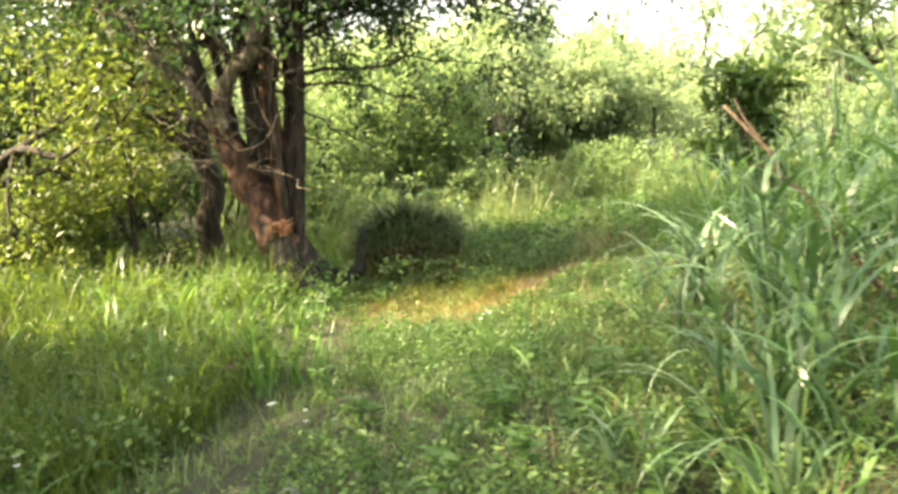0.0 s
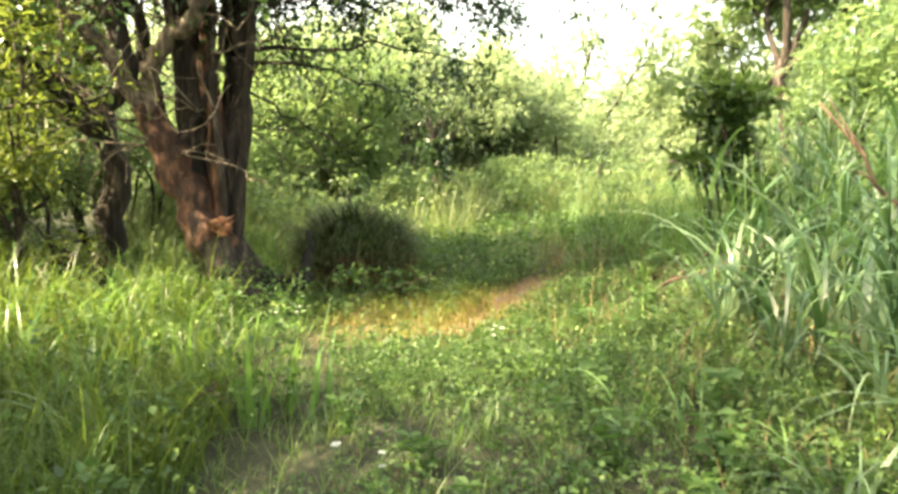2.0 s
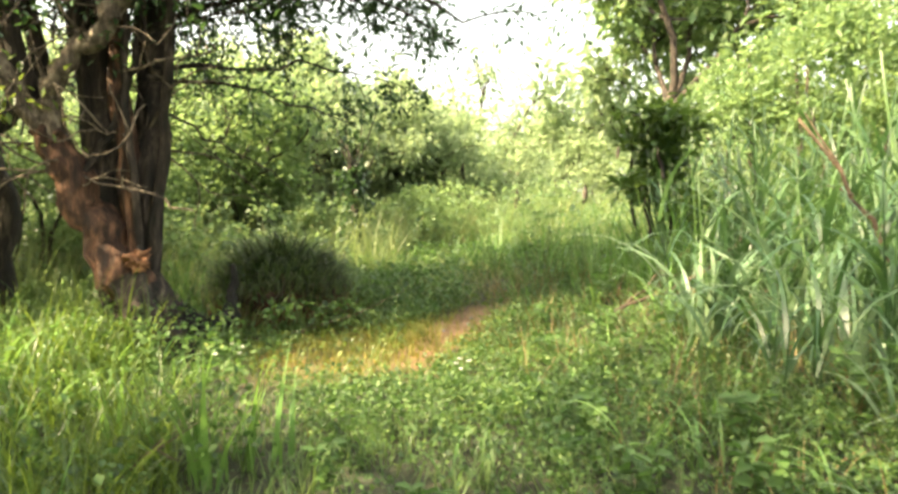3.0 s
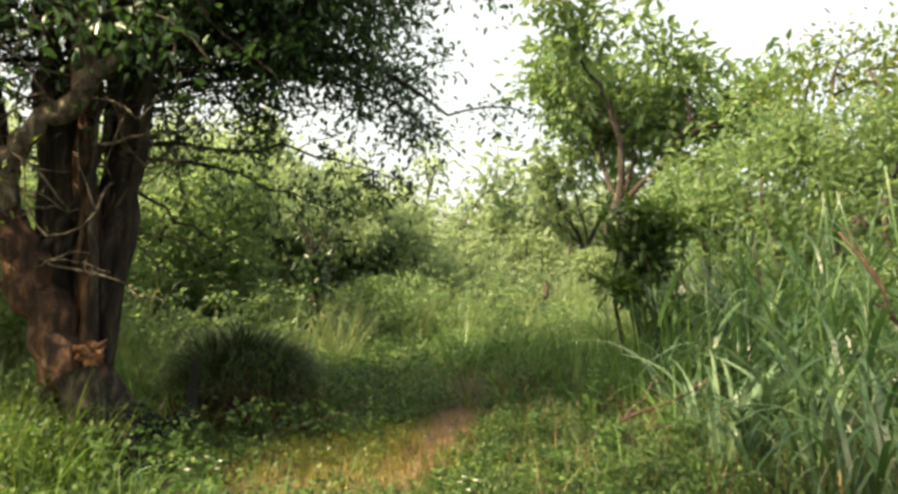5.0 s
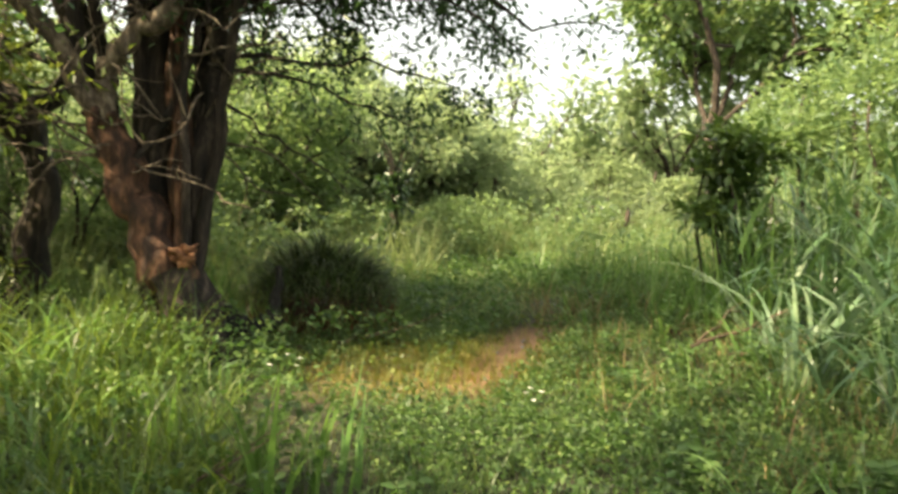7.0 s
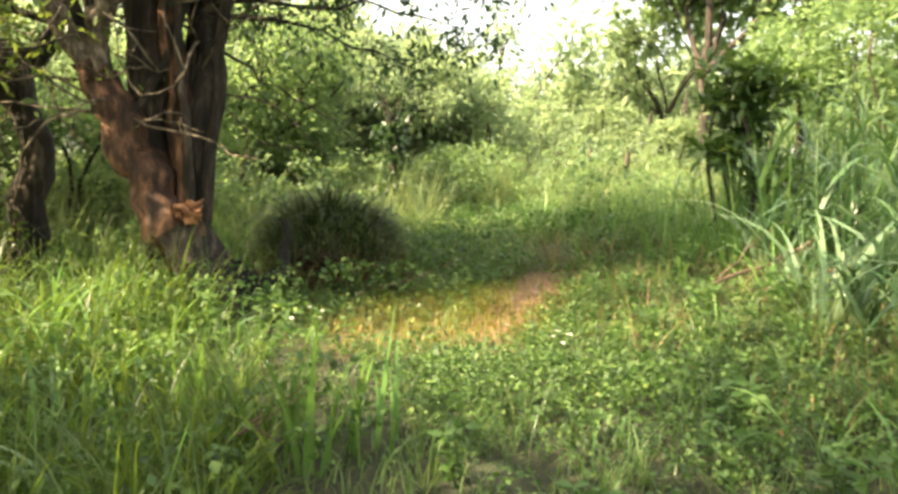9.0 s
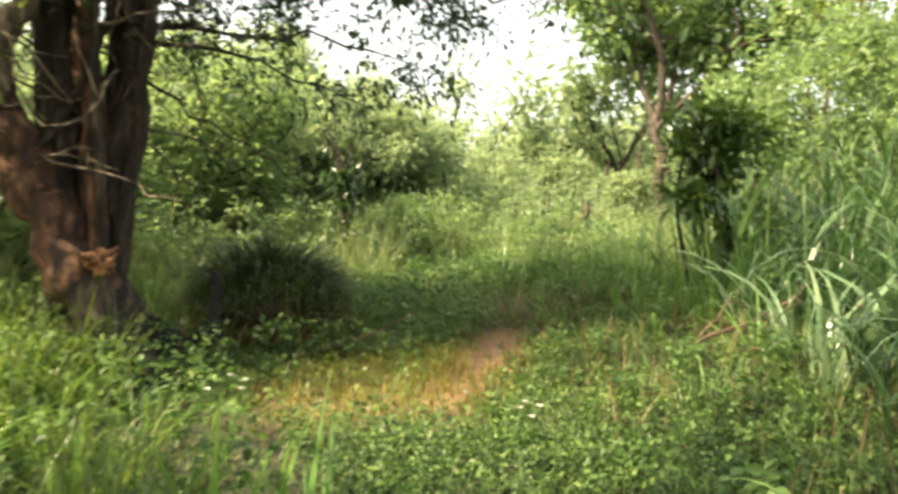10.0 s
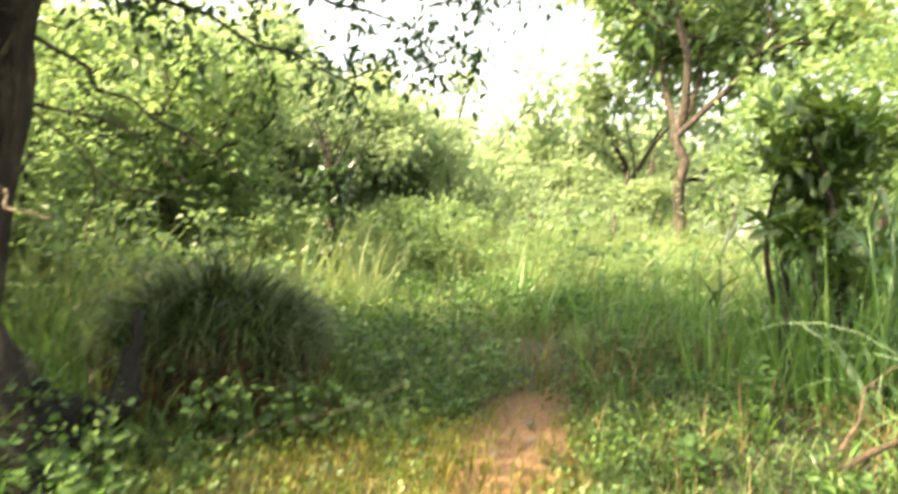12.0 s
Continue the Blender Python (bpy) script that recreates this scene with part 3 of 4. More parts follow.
def bush(name, seed, x, y, height, spread, leaf, leaf_mat, label, category="bush", group="", count=4200, slim=0.45, foot=0.0):
    """A dense bush: several stems and lobes of leaves, from the ground up, with gaps between the lobes."""
    rng = np.random.default_rng(seed)
    root = thing(name, x, y, label, category, group)
    lobes, k = [], max(15, int(8 + 4 * height))
    for i in range(k):
        a, f = rng.uniform(0, 2 * np.pi), rng.uniform(0.0, 1.0)
        z = height * (foot + (1 - foot) * (0.12 + 0.8 * rng.uniform(0, 1) ** 0.8))
        reach = spread * 0.5 * math.sqrt(f) * (1.0 - 0.55 * (z / height) ** 2)
        lobes.append((math.cos(a) * reach, math.sin(a) * reach, z, spread * rng.uniform(0.08, 0.19)))
    for i in range(5):
        lx, ly, lz, _ = lobes[i]
        line = curve_line((lx * 0.1, ly * 0.1, -0.1), (lx, ly, lz), rng.normal(0, 0.05 * height, 3), 8, rng, 0.02 * height)
        v, q = tube(line, np.linspace(0.016 * height, 0.005 * height, 8), 7, rng, 0.1)
        mesh_from("stem", v, q, M_BARK, root, True)
    pieces = []
    for lx, ly, lz, r in lobes:
        m = count // k
        off = rng.normal(0, 1, (m, 3))
        off /= np.linalg.norm(off, axis=1, keepdims=True)
        off *= (r * rng.uniform(0.35, 1.08, m) ** 0.7)[:, None]
        # leaves gather in sprays
        spray = rng.integers(0, max(3, m // 9), m)
        pull = rng.normal(0, r * 0.28, (max(3, m // 9), 3))
        c = np.array([lx, ly, lz]) + off * (1.15, 1.15, 0.6) + pull[spray]
        c = c[c[:, 2] > 0.03]
        d = c - np.array([lx, ly, lz - r * 0.4])
        pieces.append(leaves(rng, c, leaf * rng.uniform(0.6, 1.25, len(c)), d * 1.2 / r, 0.25, slim))
    v, q = join(pieces)
    tagged(mesh_from("foliage", v, q, leaf_mat, root), kind="stuff")
    return root


def polar(bearing, distance, x0=-1.8, y0=2.0):
    return x0 + distance * math.sin(radians(bearing)), y0 + distance * math.cos(radians(bearing))


def hummock(seed, x, y):
    """An undercut earth mound, hollow towards the clearing, with shade-darkened grass hanging over its edge."""
    rng = np.random.default_rng(seed)
    root = thing("grass_hummock", x, y, "dark overhanging grassy mound, hollow and reddish below, beside the old tree", "mound")
    k, m = 36, 15
    s = np.linspace(0, 1, m)
    radius = np.interp(s, [0, 0.15, 0.35, 0.6, 0.8, 0.93, 1], [0.62, 0.5, 0.42, 0.5, 0.42, 0.25, 0.02])
    height = np.interp(s, [0, 1], [-0.1, 0.72])
    a = np.linspace(0, 2 * np.pi, k, endpoint=False)
    rr = radius[:, None] * (1 + 0.12 * np.sin(3 * a + 1)[None, :] + rng.normal(0, 0.05, (m, k)))
    v = np.stack([rr * np.cos(a) * 1.25, rr * np.sin(a) * 0.95, height[:, None] + rng.normal(0, 0.02, (m, k))], -1).reshape(-1, 3)
    i, j = np.arange(m - 1)[:, None] * k, np.arange(k)[None, :]
    n = (j + 1) % k
    mesh_from("earth", v, np.stack([i + j, i + n, i + k + n, i + k + j], -1).reshape(-1, 4), M_EARTH, root, True, "reddish-brown earth in a shade-darkened colour")
    # grass springs from the crest in tufts and falls outwards over the edge
    tuft, c = 210, 11
    ang, f = np.repeat(rng.uniform(0, 2 * np.pi, tuft), c), np.repeat(np.sqrt(rng.uniform(0, 1, tuft)), c)
    long, c = np.repeat(rng.uniform(0.55, 1.3, tuft), c), tuft * c
    base = np.stack([np.cos(ang) * 0.62 * f, np.sin(ang) * 0.46 * f, 0.7 - 0.34 * f ** 3], 1) + rng.normal(0, 0.025, (c, 3))
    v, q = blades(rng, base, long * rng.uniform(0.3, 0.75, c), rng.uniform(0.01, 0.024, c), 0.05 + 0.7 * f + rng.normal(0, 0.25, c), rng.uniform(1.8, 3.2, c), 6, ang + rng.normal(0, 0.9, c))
    tagged(mesh_from("hanging_grass", v, q, M_GRASS_SHADE, root, False, "hanging grass in a shade-darkened green"), kind="stuff")
    c = 1100
    ang, f = rng.uniform(0, 2 * np.pi, c), np.sqrt(rng.uniform(0, 1, c))
    base = np.stack([np.cos(ang) * 0.68 * f, np.sin(ang) * 0.5 * f, 0.7 - 0.34 * f ** 3], 1)
    v, q = blades(rng, base, rng.uniform(0.2, 0.6, c), rng.uniform(0.009, 0.02, c), 0.1 + 0.5 * f + rng.normal(0, 0.25, c), rng.uniform(0.8, 2.8, c), 6, ang + rng.normal(0, 0.9, c))
    tagged(mesh_from("crest_grass", v, q, M_GRASS, root, False, "green grass on the crest"), kind="stuff")
    c = 420
    ang, f = rng.uniform(0, 2 * np.pi, c), np.sqrt(rng.uniform(0, 1, c))
    base = np.stack([np.cos(ang) * 0.7 * f, np.sin(ang) * 0.5 * f, 0.7 - 0.34 * f ** 3], 1)
    v, q = leaves(rng, base + rng.normal(0, 0.07, (c, 3)), rng.uniform(0.05, 0.1, c), None, 0.3, 0.5)
    tagged(mesh_from("creeper", v, q, M_LEAF_DARK, root, False, "small dark creeper leaves"), kind="stuff")
    c = 480
    ang = rng.uniform(np.pi * 1.0, np.pi * 1.95, c)
    base = np.stack([np.cos(ang) * 0.74, np.sin(ang) * 0.58, rng.uniform(-0.02, 0.06, c)], 1)
    v, q = blades(rng, base, rng.uniform(0.25, 0.65, c), rng.uniform(0.005, 0.011, c), np.abs(rng.normal(0, 0.35, c)), rng.uniform(0.1, 1.2, c), 5)
    tagged(mesh_from("dry_stem_fringe", v, q, M_RED_DRY, root, False, "reddish-brown dry stems"), kind="stuff")


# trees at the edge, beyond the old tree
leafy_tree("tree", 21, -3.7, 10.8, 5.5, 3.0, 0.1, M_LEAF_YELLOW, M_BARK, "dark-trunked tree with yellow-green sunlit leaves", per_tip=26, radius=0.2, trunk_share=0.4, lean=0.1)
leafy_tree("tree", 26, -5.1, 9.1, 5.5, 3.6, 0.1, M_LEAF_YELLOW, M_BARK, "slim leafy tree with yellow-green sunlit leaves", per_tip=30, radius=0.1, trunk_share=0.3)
leafy_tree("tree", 22, -7.8, 11.0, 6.0, 4.0, 0.1, M_LEAF_YELLOW, M_BARK, "leafy tree at the edge of the thicket", per_tip=22, radius=0.18, trunk_share=0.25)
leafy_tree("tree", 23, -6.5, 15.0, 6.0, 4.0, 0.13, M_LEAF_MID, M_BARK, "tall leafy tree in the thicket", per_tip=24, trunk_share=0.25)
for k, (x, y, h, s) in enumerate([(-5.2, 9.4, 1.6, 2.2), (-3.6, 12.6, 2.4, 3.0), (-6.4, 12.5, 3.2, 3.4), (-2.6, 13.6, 3.0, 3.0), (-7.6, 7.6, 2.2, 2.6), (-5.4, 6.4, 1.3, 1.7), (-8.6, 13.5, 3.4, 3.6), (-9.6, 10.8, 3.2, 3.4), (-7.2, 9.2, 2.0, 2.2), (-10.5, 16.0, 4.4, 4.6), (-5.6, 11.4, 2.2, 2.4), (-4.9, 14.6, 3.4, 3.2)]):
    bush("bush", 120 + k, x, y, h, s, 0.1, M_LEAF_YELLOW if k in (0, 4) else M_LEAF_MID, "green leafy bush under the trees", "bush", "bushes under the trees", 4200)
for k, (x, y, h, s) in enumerate([(-8.2, 12.2, 5.6, 4.4), (-10.6, 11.2, 6.2, 5.0), (-6.3, 13.4, 4.8, 3.8), (-12.8, 14.5, 7.2, 6.0), (-9.2, 15.0, 6.4, 5.0)]):
    bush("bush", 250 + k, x, y, h, s, 0.15, M_LEAF, "tall dark green bush closing the edge of the clearing", "bush", "tall edge bushes", 6000)
# unseen trees and bushes, added on the sunny side to shade the near ground
for k, (x, y, h) in enumerate([(-7.6, 2.4, 11.0), (-7.6, -0.8, 9.5), (-7.6, -4.0, 10.0), (-9.8, 1.2, 13.0)]):
    leafy_tree("tree", 31 + k, x, y, h, 4.0, 0.2, M_LEAF_MID, M_BARK, "unseen leafy tree added to shade the near ground", "tree", "shade trees", per_tip=13, trunk_share=0.22)
for k, (x, y, h, s) in enumerate([(-5.7, 4.6, 4.0, 2.8), (-5.5, 3.4, 4.2, 3.0), (-5.5, 2.0, 4.2, 3.0), (-5.7, 0.6, 4.2, 3.0), (-6.6, 4.9, 4.4, 2.8), (-6.2, 5.8, 3.3, 1.9)]):
    bush("bush", 180 + k, x, y, h, s, 0.14, M_LEAF_MID, "unseen tall bush added to shade the near bank", "bush", "bushes below the shade trees", 6000)
for k, (x, y, h) in enumerate([(-10.5, 13.0, 6.5), (-13.0, 17.5, 7.5), (-8.5, 21.0, 8.0)]):
    leafy_tree("tree", 34 + k, x, y, h, 6.0, 0.2, M_LEAF, M_BARK, "tall dark green tree behind the thicket", "tree", "tall trees behind", per_tip=18, trunk_share=0.2)
# broad-leaved tree beyond the tall grass
leafy_tree("tree", 24, 13.8, 21.5, 14.0, 6.0, 0.42, M_LEAF_BROAD, M_BARK, "tall broad-leaved tree with a loose crown above the grass", per_tip=52, trunk_share=0.3, radius=0.2, slim=0.5, lean=0.03)
leafy_tree("tree", 25, 13.4, 12.8, 11.5, 5.0, 0.22, M_LEAF_YELLOW, M_BARK, "sunlit yellow-green tree behind the tall grass", per_tip=34, trunk_share=0.22, slim=0.5, lean=0.05)
# thicket beyond the clearing: bearing, distance, height, spread; farther leaves take the haze-paled colour
for k, (b, d, h, s) in enumerate([(-2, 13.5, 3.4, 2.8), (4, 15.5, 5.0, 3.0), (1, 13.0, 2.0, 2.0), (8, 15.5, 4.0, 2.6), (10, 18.5, 5.6, 3.4), (12, 19.0, 4.2, 2.6), (16, 20.5, 4.6, 3.0), (19, 19.5, 3.4, 2.4), (22, 21.0, 3.6, 3.0),
                                  (0, 20.0, 5.4, 4.4), (6, 22.0, 5.4, 4.2), (26, 24.0, 3.2, 3.4), (14, 25.0, 5.0, 4.4), (31, 28.0, 3.4, 4.0), (37, 26.0, 2.6, 3.2), (21, 29.0, 4.6, 4.6), (46, 22.0, 2.6, 4.0), (52, 26.0, 3.6, 5.0), (28, 34.0, 4.4, 5.0)]):
    x, y = polar(b, d)
    bush("bush", 140 + k, x, y, h, s, 0.15 if d < 16 else 0.23, M_LEAF_MID if d < 14 else M_LEAF_HAZE, "bushy green shrub in the thicket beyond the clearing", "bush", "thicket bushes", 3000 if d < 21 else 2200, 0.42, 0.0)
for k, (b, d, h) in enumerate([(3, 14.0, 5.0), (8, 16.5, 5.2), (12, 19.5, 5.0), (-5, 16.0, 6.2), (15, 18.5, 4.8), (20, 20.0, 4.6), (5, 18.0, 6.4)]):
    x, y = polar(b, d)
    leafy_tree("small_tree", 40 + k, x, y, h, 3.6, 0.16, (M_LEAF_MID, M_LEAF_HAZE)[d > 14.5], M_BARK, "small spreading tree in the green thicket", "tree", "thicket trees", stems=2, per_tip=24, trunk_share=0.3)
for k, (b, d, h, s) in enumerate([(1, 12.6, 1.8, 2.0), (5, 13.2, 2.2, 2.2), (8.0, 13.4, 2.0, 2.0), (19, 15.5, 1.4, 1.9)]):
    bush("bush", 170 + k, *polar(b, d), h, s, 0.12, M_LEAF_MID, "low sprawling bush in front of the thicket", "bush", "low thicket bushes", 2600)
def leaf_column(seed, x, y):
    """A pollarded sapling: a short stem clad in dark leaves, with thin bare shoots above."""
    rng = np.random.default_rng(seed)
    root = thing("sapling", x, y, "slim dark sapling clad in leaves, standing in tall grass", "sapling")
    line = curve_line((0, 0, -0.1), (0.08, 0, 1.8), (0.05, 0, 0), 14, rng, 0.02)
    mesh_from("stem", *tube(line, np.linspace(0.075, 0.045, 14), 10, rng, 0.1), M_BARK, root, True)
    tips = []
    for k in range(9):
        a = rng.uniform(0, 2 * np.pi)
        e = line[-1] + np.array([math.cos(a) * rng.uniform(0.1, 0.5), math.sin(a) * 0.3, rng.uniform(0.4, 1.1)])
        shoot = curve_line(line[int(rng.integers(9, 14))], e, rng.normal(0, 0.05, 3), 8, rng, 0.01)
        mesh_from("shoot", *tube(shoot, np.linspace(0.016, 0.005, 8), 6), M_BARK, root, True)
        tips += [shoot[5], shoot[7]]
    c = np.repeat(line[4:], 70, 0)
    c = c + rng.normal(0, 1, c.shape) * (0.12, 0.12, 0.1)
    v1 = leaves(rng, c, 0.12 * rng.uniform(0.6, 1.3, len(c)), None, 0.6, 0.5)
    v2 = crown_leaves(rng, tips, 7, 0.12, 0.1)
    tagged(mesh_from("foliage", *join([v1, v2]), M_LEAF_DARK, root), kind="stuff")


# pale bushes behind the tall grass
for k, (b, d, h, s) in enumerate([(45, 17.0, 4.4, 3.6), (49, 15.5, 4.8, 3.6), (54, 15.0, 5.0, 3.8), (59, 14.0, 5.0, 3.8), (65, 13.0, 5.0, 3.8), (51, 21.0, 6.0, 5.0)]):
    bush("bush", 190 + k, *polar(b, d), h, s, 0.17, M_LEAF_MID, "pale leafy bush behind the tall grass", "bush", "bushes behind the tall grass", 4200, 0.42)
# slim sapling
leaf_column(60, 1.0, 13.3)
# dark shrub by the tall grass
bush("shrub", 61, 3.3, 7.95, 2.15, 1.1, 0.14, M_LEAF, "dark glossy-leaved shrub beside tall grass", "shrub", "", 1500, 0.5, 0.3)
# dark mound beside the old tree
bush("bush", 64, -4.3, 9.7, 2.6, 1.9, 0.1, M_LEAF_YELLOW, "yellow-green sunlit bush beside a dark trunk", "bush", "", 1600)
hummock(63, -0.6, 9.6)
# far trees, with the haze put into their leaf colour
for k in range(22):
    r = random.Random(500 + k)
    b = -24 + k * 4.6 + r.uniform(-1.5, 1.5)
    x, y = polar(b, r.uniform(30, 46))
    leafy_tree("far_tree", 80 + k, x, y, r.uniform(8.5, 12.0), r.uniform(6, 8), 0.5, M_LEAF_HAZE, M_BARK, "distant leafy tree, paled for haze", "tree", "far treeline", per_tip=11, trunk_share=0.15)
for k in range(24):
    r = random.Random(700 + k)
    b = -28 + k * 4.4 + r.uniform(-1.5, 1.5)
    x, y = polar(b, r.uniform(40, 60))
    bush("bush", 720 + k, x, y, r.uniform(3.5, 6.0), r.uniform(6, 9), 0.5, M_LEAF_HAZE, "distant bush below the treeline, paled for haze", "bush", "far treeline bushes", 1100)


# ---- grass, weeds, stuff ----
def scatter(rng, n, x0, x1, y0, y1):
    return rng.uniform(x0, x1, n), rng.uniform(y0, y1, n)


def on_land(x, y, dz=-0.02):
    return np.stack([x, y, land(x, y) + dz], 1)


def clumped(rng, x, y, scale=1.3):
    """Uneven density: keeps points by a broad wave pattern."""
    w = np.sin(x * scale + 1.1 * np.sin(y * scale * 0.7)) + np.sin(y * scale * 1.3 + 0.8 * np.sin(x * scale * 1.1))
    return rng.uniform(-2.4, 2.0, len(x)) < w


def grass_stuff(name, seed, n, box, length, width, lean, bend, mat, label, keep=None, segments=5, tufts=0):
    """Grass over a stretch of land. tufts: how many blades share one root, splaying out from it."""
    rng = np.random.default_rng(seed)
    x, y = scatter(rng, n, *box)
    k = clumped(rng, x, y)
    if keep is not None:
        k &= keep(x, y)
    x, y = x[k], y[k]
    size = np.ones(len(x))
    if tufts:
        size = np.repeat(rng.uniform(0.55, 1.25, len(x)), tufts)
        x = np.repeat(x, tufts) + rng.normal(0, 0.05, len(x) * tufts)
        y = np.repeat(y, tufts) + rng.normal(0, 0.05, len(y) * tufts)
    m = len(x)
    v, q = blades(rng, on_land(x, y), size * rng.uniform(*length, m), rng.uniform(*width, m), np.abs(rng.normal(0, lean, m)), rng.uniform(*bend, m), segments)
    return tagged(mesh_from(name, v, q, mat), label, "grass", kind="stuff")


def open_ground(x, y):
    """Where the low clearing lies, and the track that leaves it: kept free of tall grass."""
    track = (np.abs(x - (1.2 + (y - 8) * 0.28)) < 1.15 - 0.05 * (y - 8)) & (y > 7) & (y < 14)
    return (((x - 0.3) / 2.0) ** 2 + ((y - 5.4) / 3.6) ** 2 < 1) | track


def tall_ok(x, y):
    return ~open_ground(x, y) & (near_path(x, y) > 0.75)


def beyond(x, y):
    return tall_ok(x, y) & (np.hypot(x + 1.95, y - 8.8) > 0.6)


grass_stuff("field_grass", 1, 2000, (-3.5, 8, 8.6, 14), (0.3, 0.85), (0.012, 0.03), 0.32, (0.4, 2.2), M_GRASS, "knee-high green grass beyond the clearing", beyond, 5, 9)
grass_stuff("upper_field_grass", 12, 3000, (-4, 12, 11, 20), (0.6, 1.5), (0.015, 0.036), 0.25, (0.3, 1.6), M_GRASS_PALE, "waist-high pale green grass below the thicket", beyond, 5, 9)
grass_stuff("far_field_grass", 2, 3000, (-12, 26, 18, 36), (0.7, 1.5), (0.025, 0.05), 0.2, (0.2, 1.3), M_GRASS, "tall pale grass in the far field", None, 4, 7)
grass_stuff("bank_grass", 4, 2600, (-6.0, -1.0, 2.6, 8.5), (0.35, 0.95), (0.008, 0.02), 0.34, (0.5, 2.5), M_GRASS_LIT, "sunlit yellow-green grass beside the old tree", lambda x, y: tall_ok(x, y) & (x < -1.3 - 0.12 * (y - 4)), 5, 8)
grass_stuff("trodden_grass", 5, 46000, (-1.8, 3.0, 5.0, 9.6), (0.04, 0.17), (0.006, 0.015), 0.5, (0.2, 1.4), M_SHORT, "short trodden yellow-green grass round the bare patch", lambda x, y: np.random.default_rng(9).uniform(0, 1, len(x)) < 1.3 * np.exp(-((x - 0.0) / 1.2) ** 2 - ((y - 7.7) / 1.05) ** 2) * (1.15 - patch(x, y)), 3)
grass_stuff("low_grass", 6, 4000, (-4, 4.2, 0.4, 10.5), (0.08, 0.3), (0.006, 0.013), 0.45, (0.3, 1.8), M_GRASS, "low green grass among weeds", lambda x, y: (patch(x, y) < 0.12) & (((x / 1.05) ** 2 + ((y - 7.7) / 0.9) ** 2 > 0.8) | (np.random.default_rng(80).uniform(0, 1, len(x)) < 0.25)), 4, 8)
grass_stuff("outer_grass", 19, 3600, (-16, 16, -9, 13), (0.15, 0.6), (0.01, 0.024), 0.35, (0.3, 1.8), M_GRASS, "rough green grass around the clearing", lambda x, y: (near_path(x, y) > 1.2) & ((x < -4) | (x > 4) | (y < 0.6)), 4, 7)
grass_stuff("track_grass", 30, 1100, (-1.0, 5.5, 9.0, 14.5), (0.18, 0.5), (0.01, 0.022), 0.5, (0.5, 2.2), M_GRASS_PALE, "short pale grass growing along the faint track", lambda x, y: patch(x, y) < 0.1, 5, 9)
grass_stuff("near_grass", 31, 1500, (-3.6, 3.4, 1.6, 6.9), (0.12, 0.38), (0.006, 0.014), 0.55, (0.5, 2.2), M_GRASS, "fine arching grass among the near weeds", lambda x, y: near_path(x, y) > 0.25, 5, 8)
grass_stuff("flattened_straw", 32, 130, (1.7, 3.2, 8.3, 9.8), (0.3, 0.7), (0.006, 0.012), 1.1, (0.1, 0.8), M_DRY, "heap of flattened dry straw beside the track", None, 4, 7)
grass_stuff("dry_stems", 28, 90, (-1.4, 0.1, 8.75, 9.3), (0.15, 0.45), (0.006, 0.012), 0.5, (0.2, 1.2), M_RED_DRY, "reddish-brown dry stems under the dark shrub", None, 4, 7)
grass_stuff("dry_grass", 8, 520, (0.2, 3.6, 2.0, 9.2), (0.2, 0.5), (0.005, 0.012), 0.7, (0.3, 1.6), M_DRY, "dry straw-coloured grass among the weeds", lambda x, y: (patch(x, y) < 0.1) & (x > 0.3 + (y - 3) * 0.12), 4, 6)


def bare(x, y):
    """The trodden ground, with a ragged edge, on which few weeds grow."""
    edge = 0.22 * np.sin(5.1 * x + 2.3 * y) + 0.2 * np.sin(7.7 * y - 3.9 * x) + np.random.default_rng(78).normal(0, 0.22, len(x))
    return (x / 1.1) ** 2 + ((y - 7.7) / 0.95) ** 2 + edge < 0.9


def ground_weeds(name, seed, n, box, height, leaf, per, label, keep, mat):
    rng = np.random.default_rng(seed)
    x, y = scatter(rng, n, *box)
    k = keep(x, y) & clumped(rng, x, y, 1.9)
    x, y = x[k], y[k]
    h = rng.uniform(*height, len(x))
    if height[1] > 1:
        h *= 0.3 + 0.7 * np.clip(0.5 + 0.45 * np.sin(1.7 * x + 0.9 * y) + 0.35 * np.sin(2.9 * y - 1.3 * x), 0, 1)
    tips = on_land(x, y, 0) + np.stack([0 * x, 0 * x, h], 1)
    c = np.repeat(tips, per, 0)
    w = leaf[1] * 0.8
    off = rng.normal(0, w, c.shape) * (1, 1, 0.5)
    v, q = leaves(rng, c + off, rng.uniform(*leaf, len(c)), off * (1.2 / w), -0.1, 0.72)
    tagged(mesh_from(name, v, q, mat), label, "weeds", kind="stuff")


ground_weeds("weed_carpet", 21, 11000, (-0.9, 3.4, 2.8, 9.4), (0.02, 0.17), (0.014, 0.046), 10, "patchy carpet of small broad-leaved weeds", lambda x, y: (patch(x, y) + np.random.default_rng(79).normal(0, 0.12, len(x)) < 0.14) & ~bare(x, y), M_WEED)
ground_weeds("patch_weeds", 23, 900, (-1.4, 1.9, 6.6, 9.4), (0.02, 0.1), (0.025, 0.06), 7, "scattered yellow-green weeds on the trodden ground", lambda x, y: patch(x, y) < 0.45, M_LEAF_YELLOW)
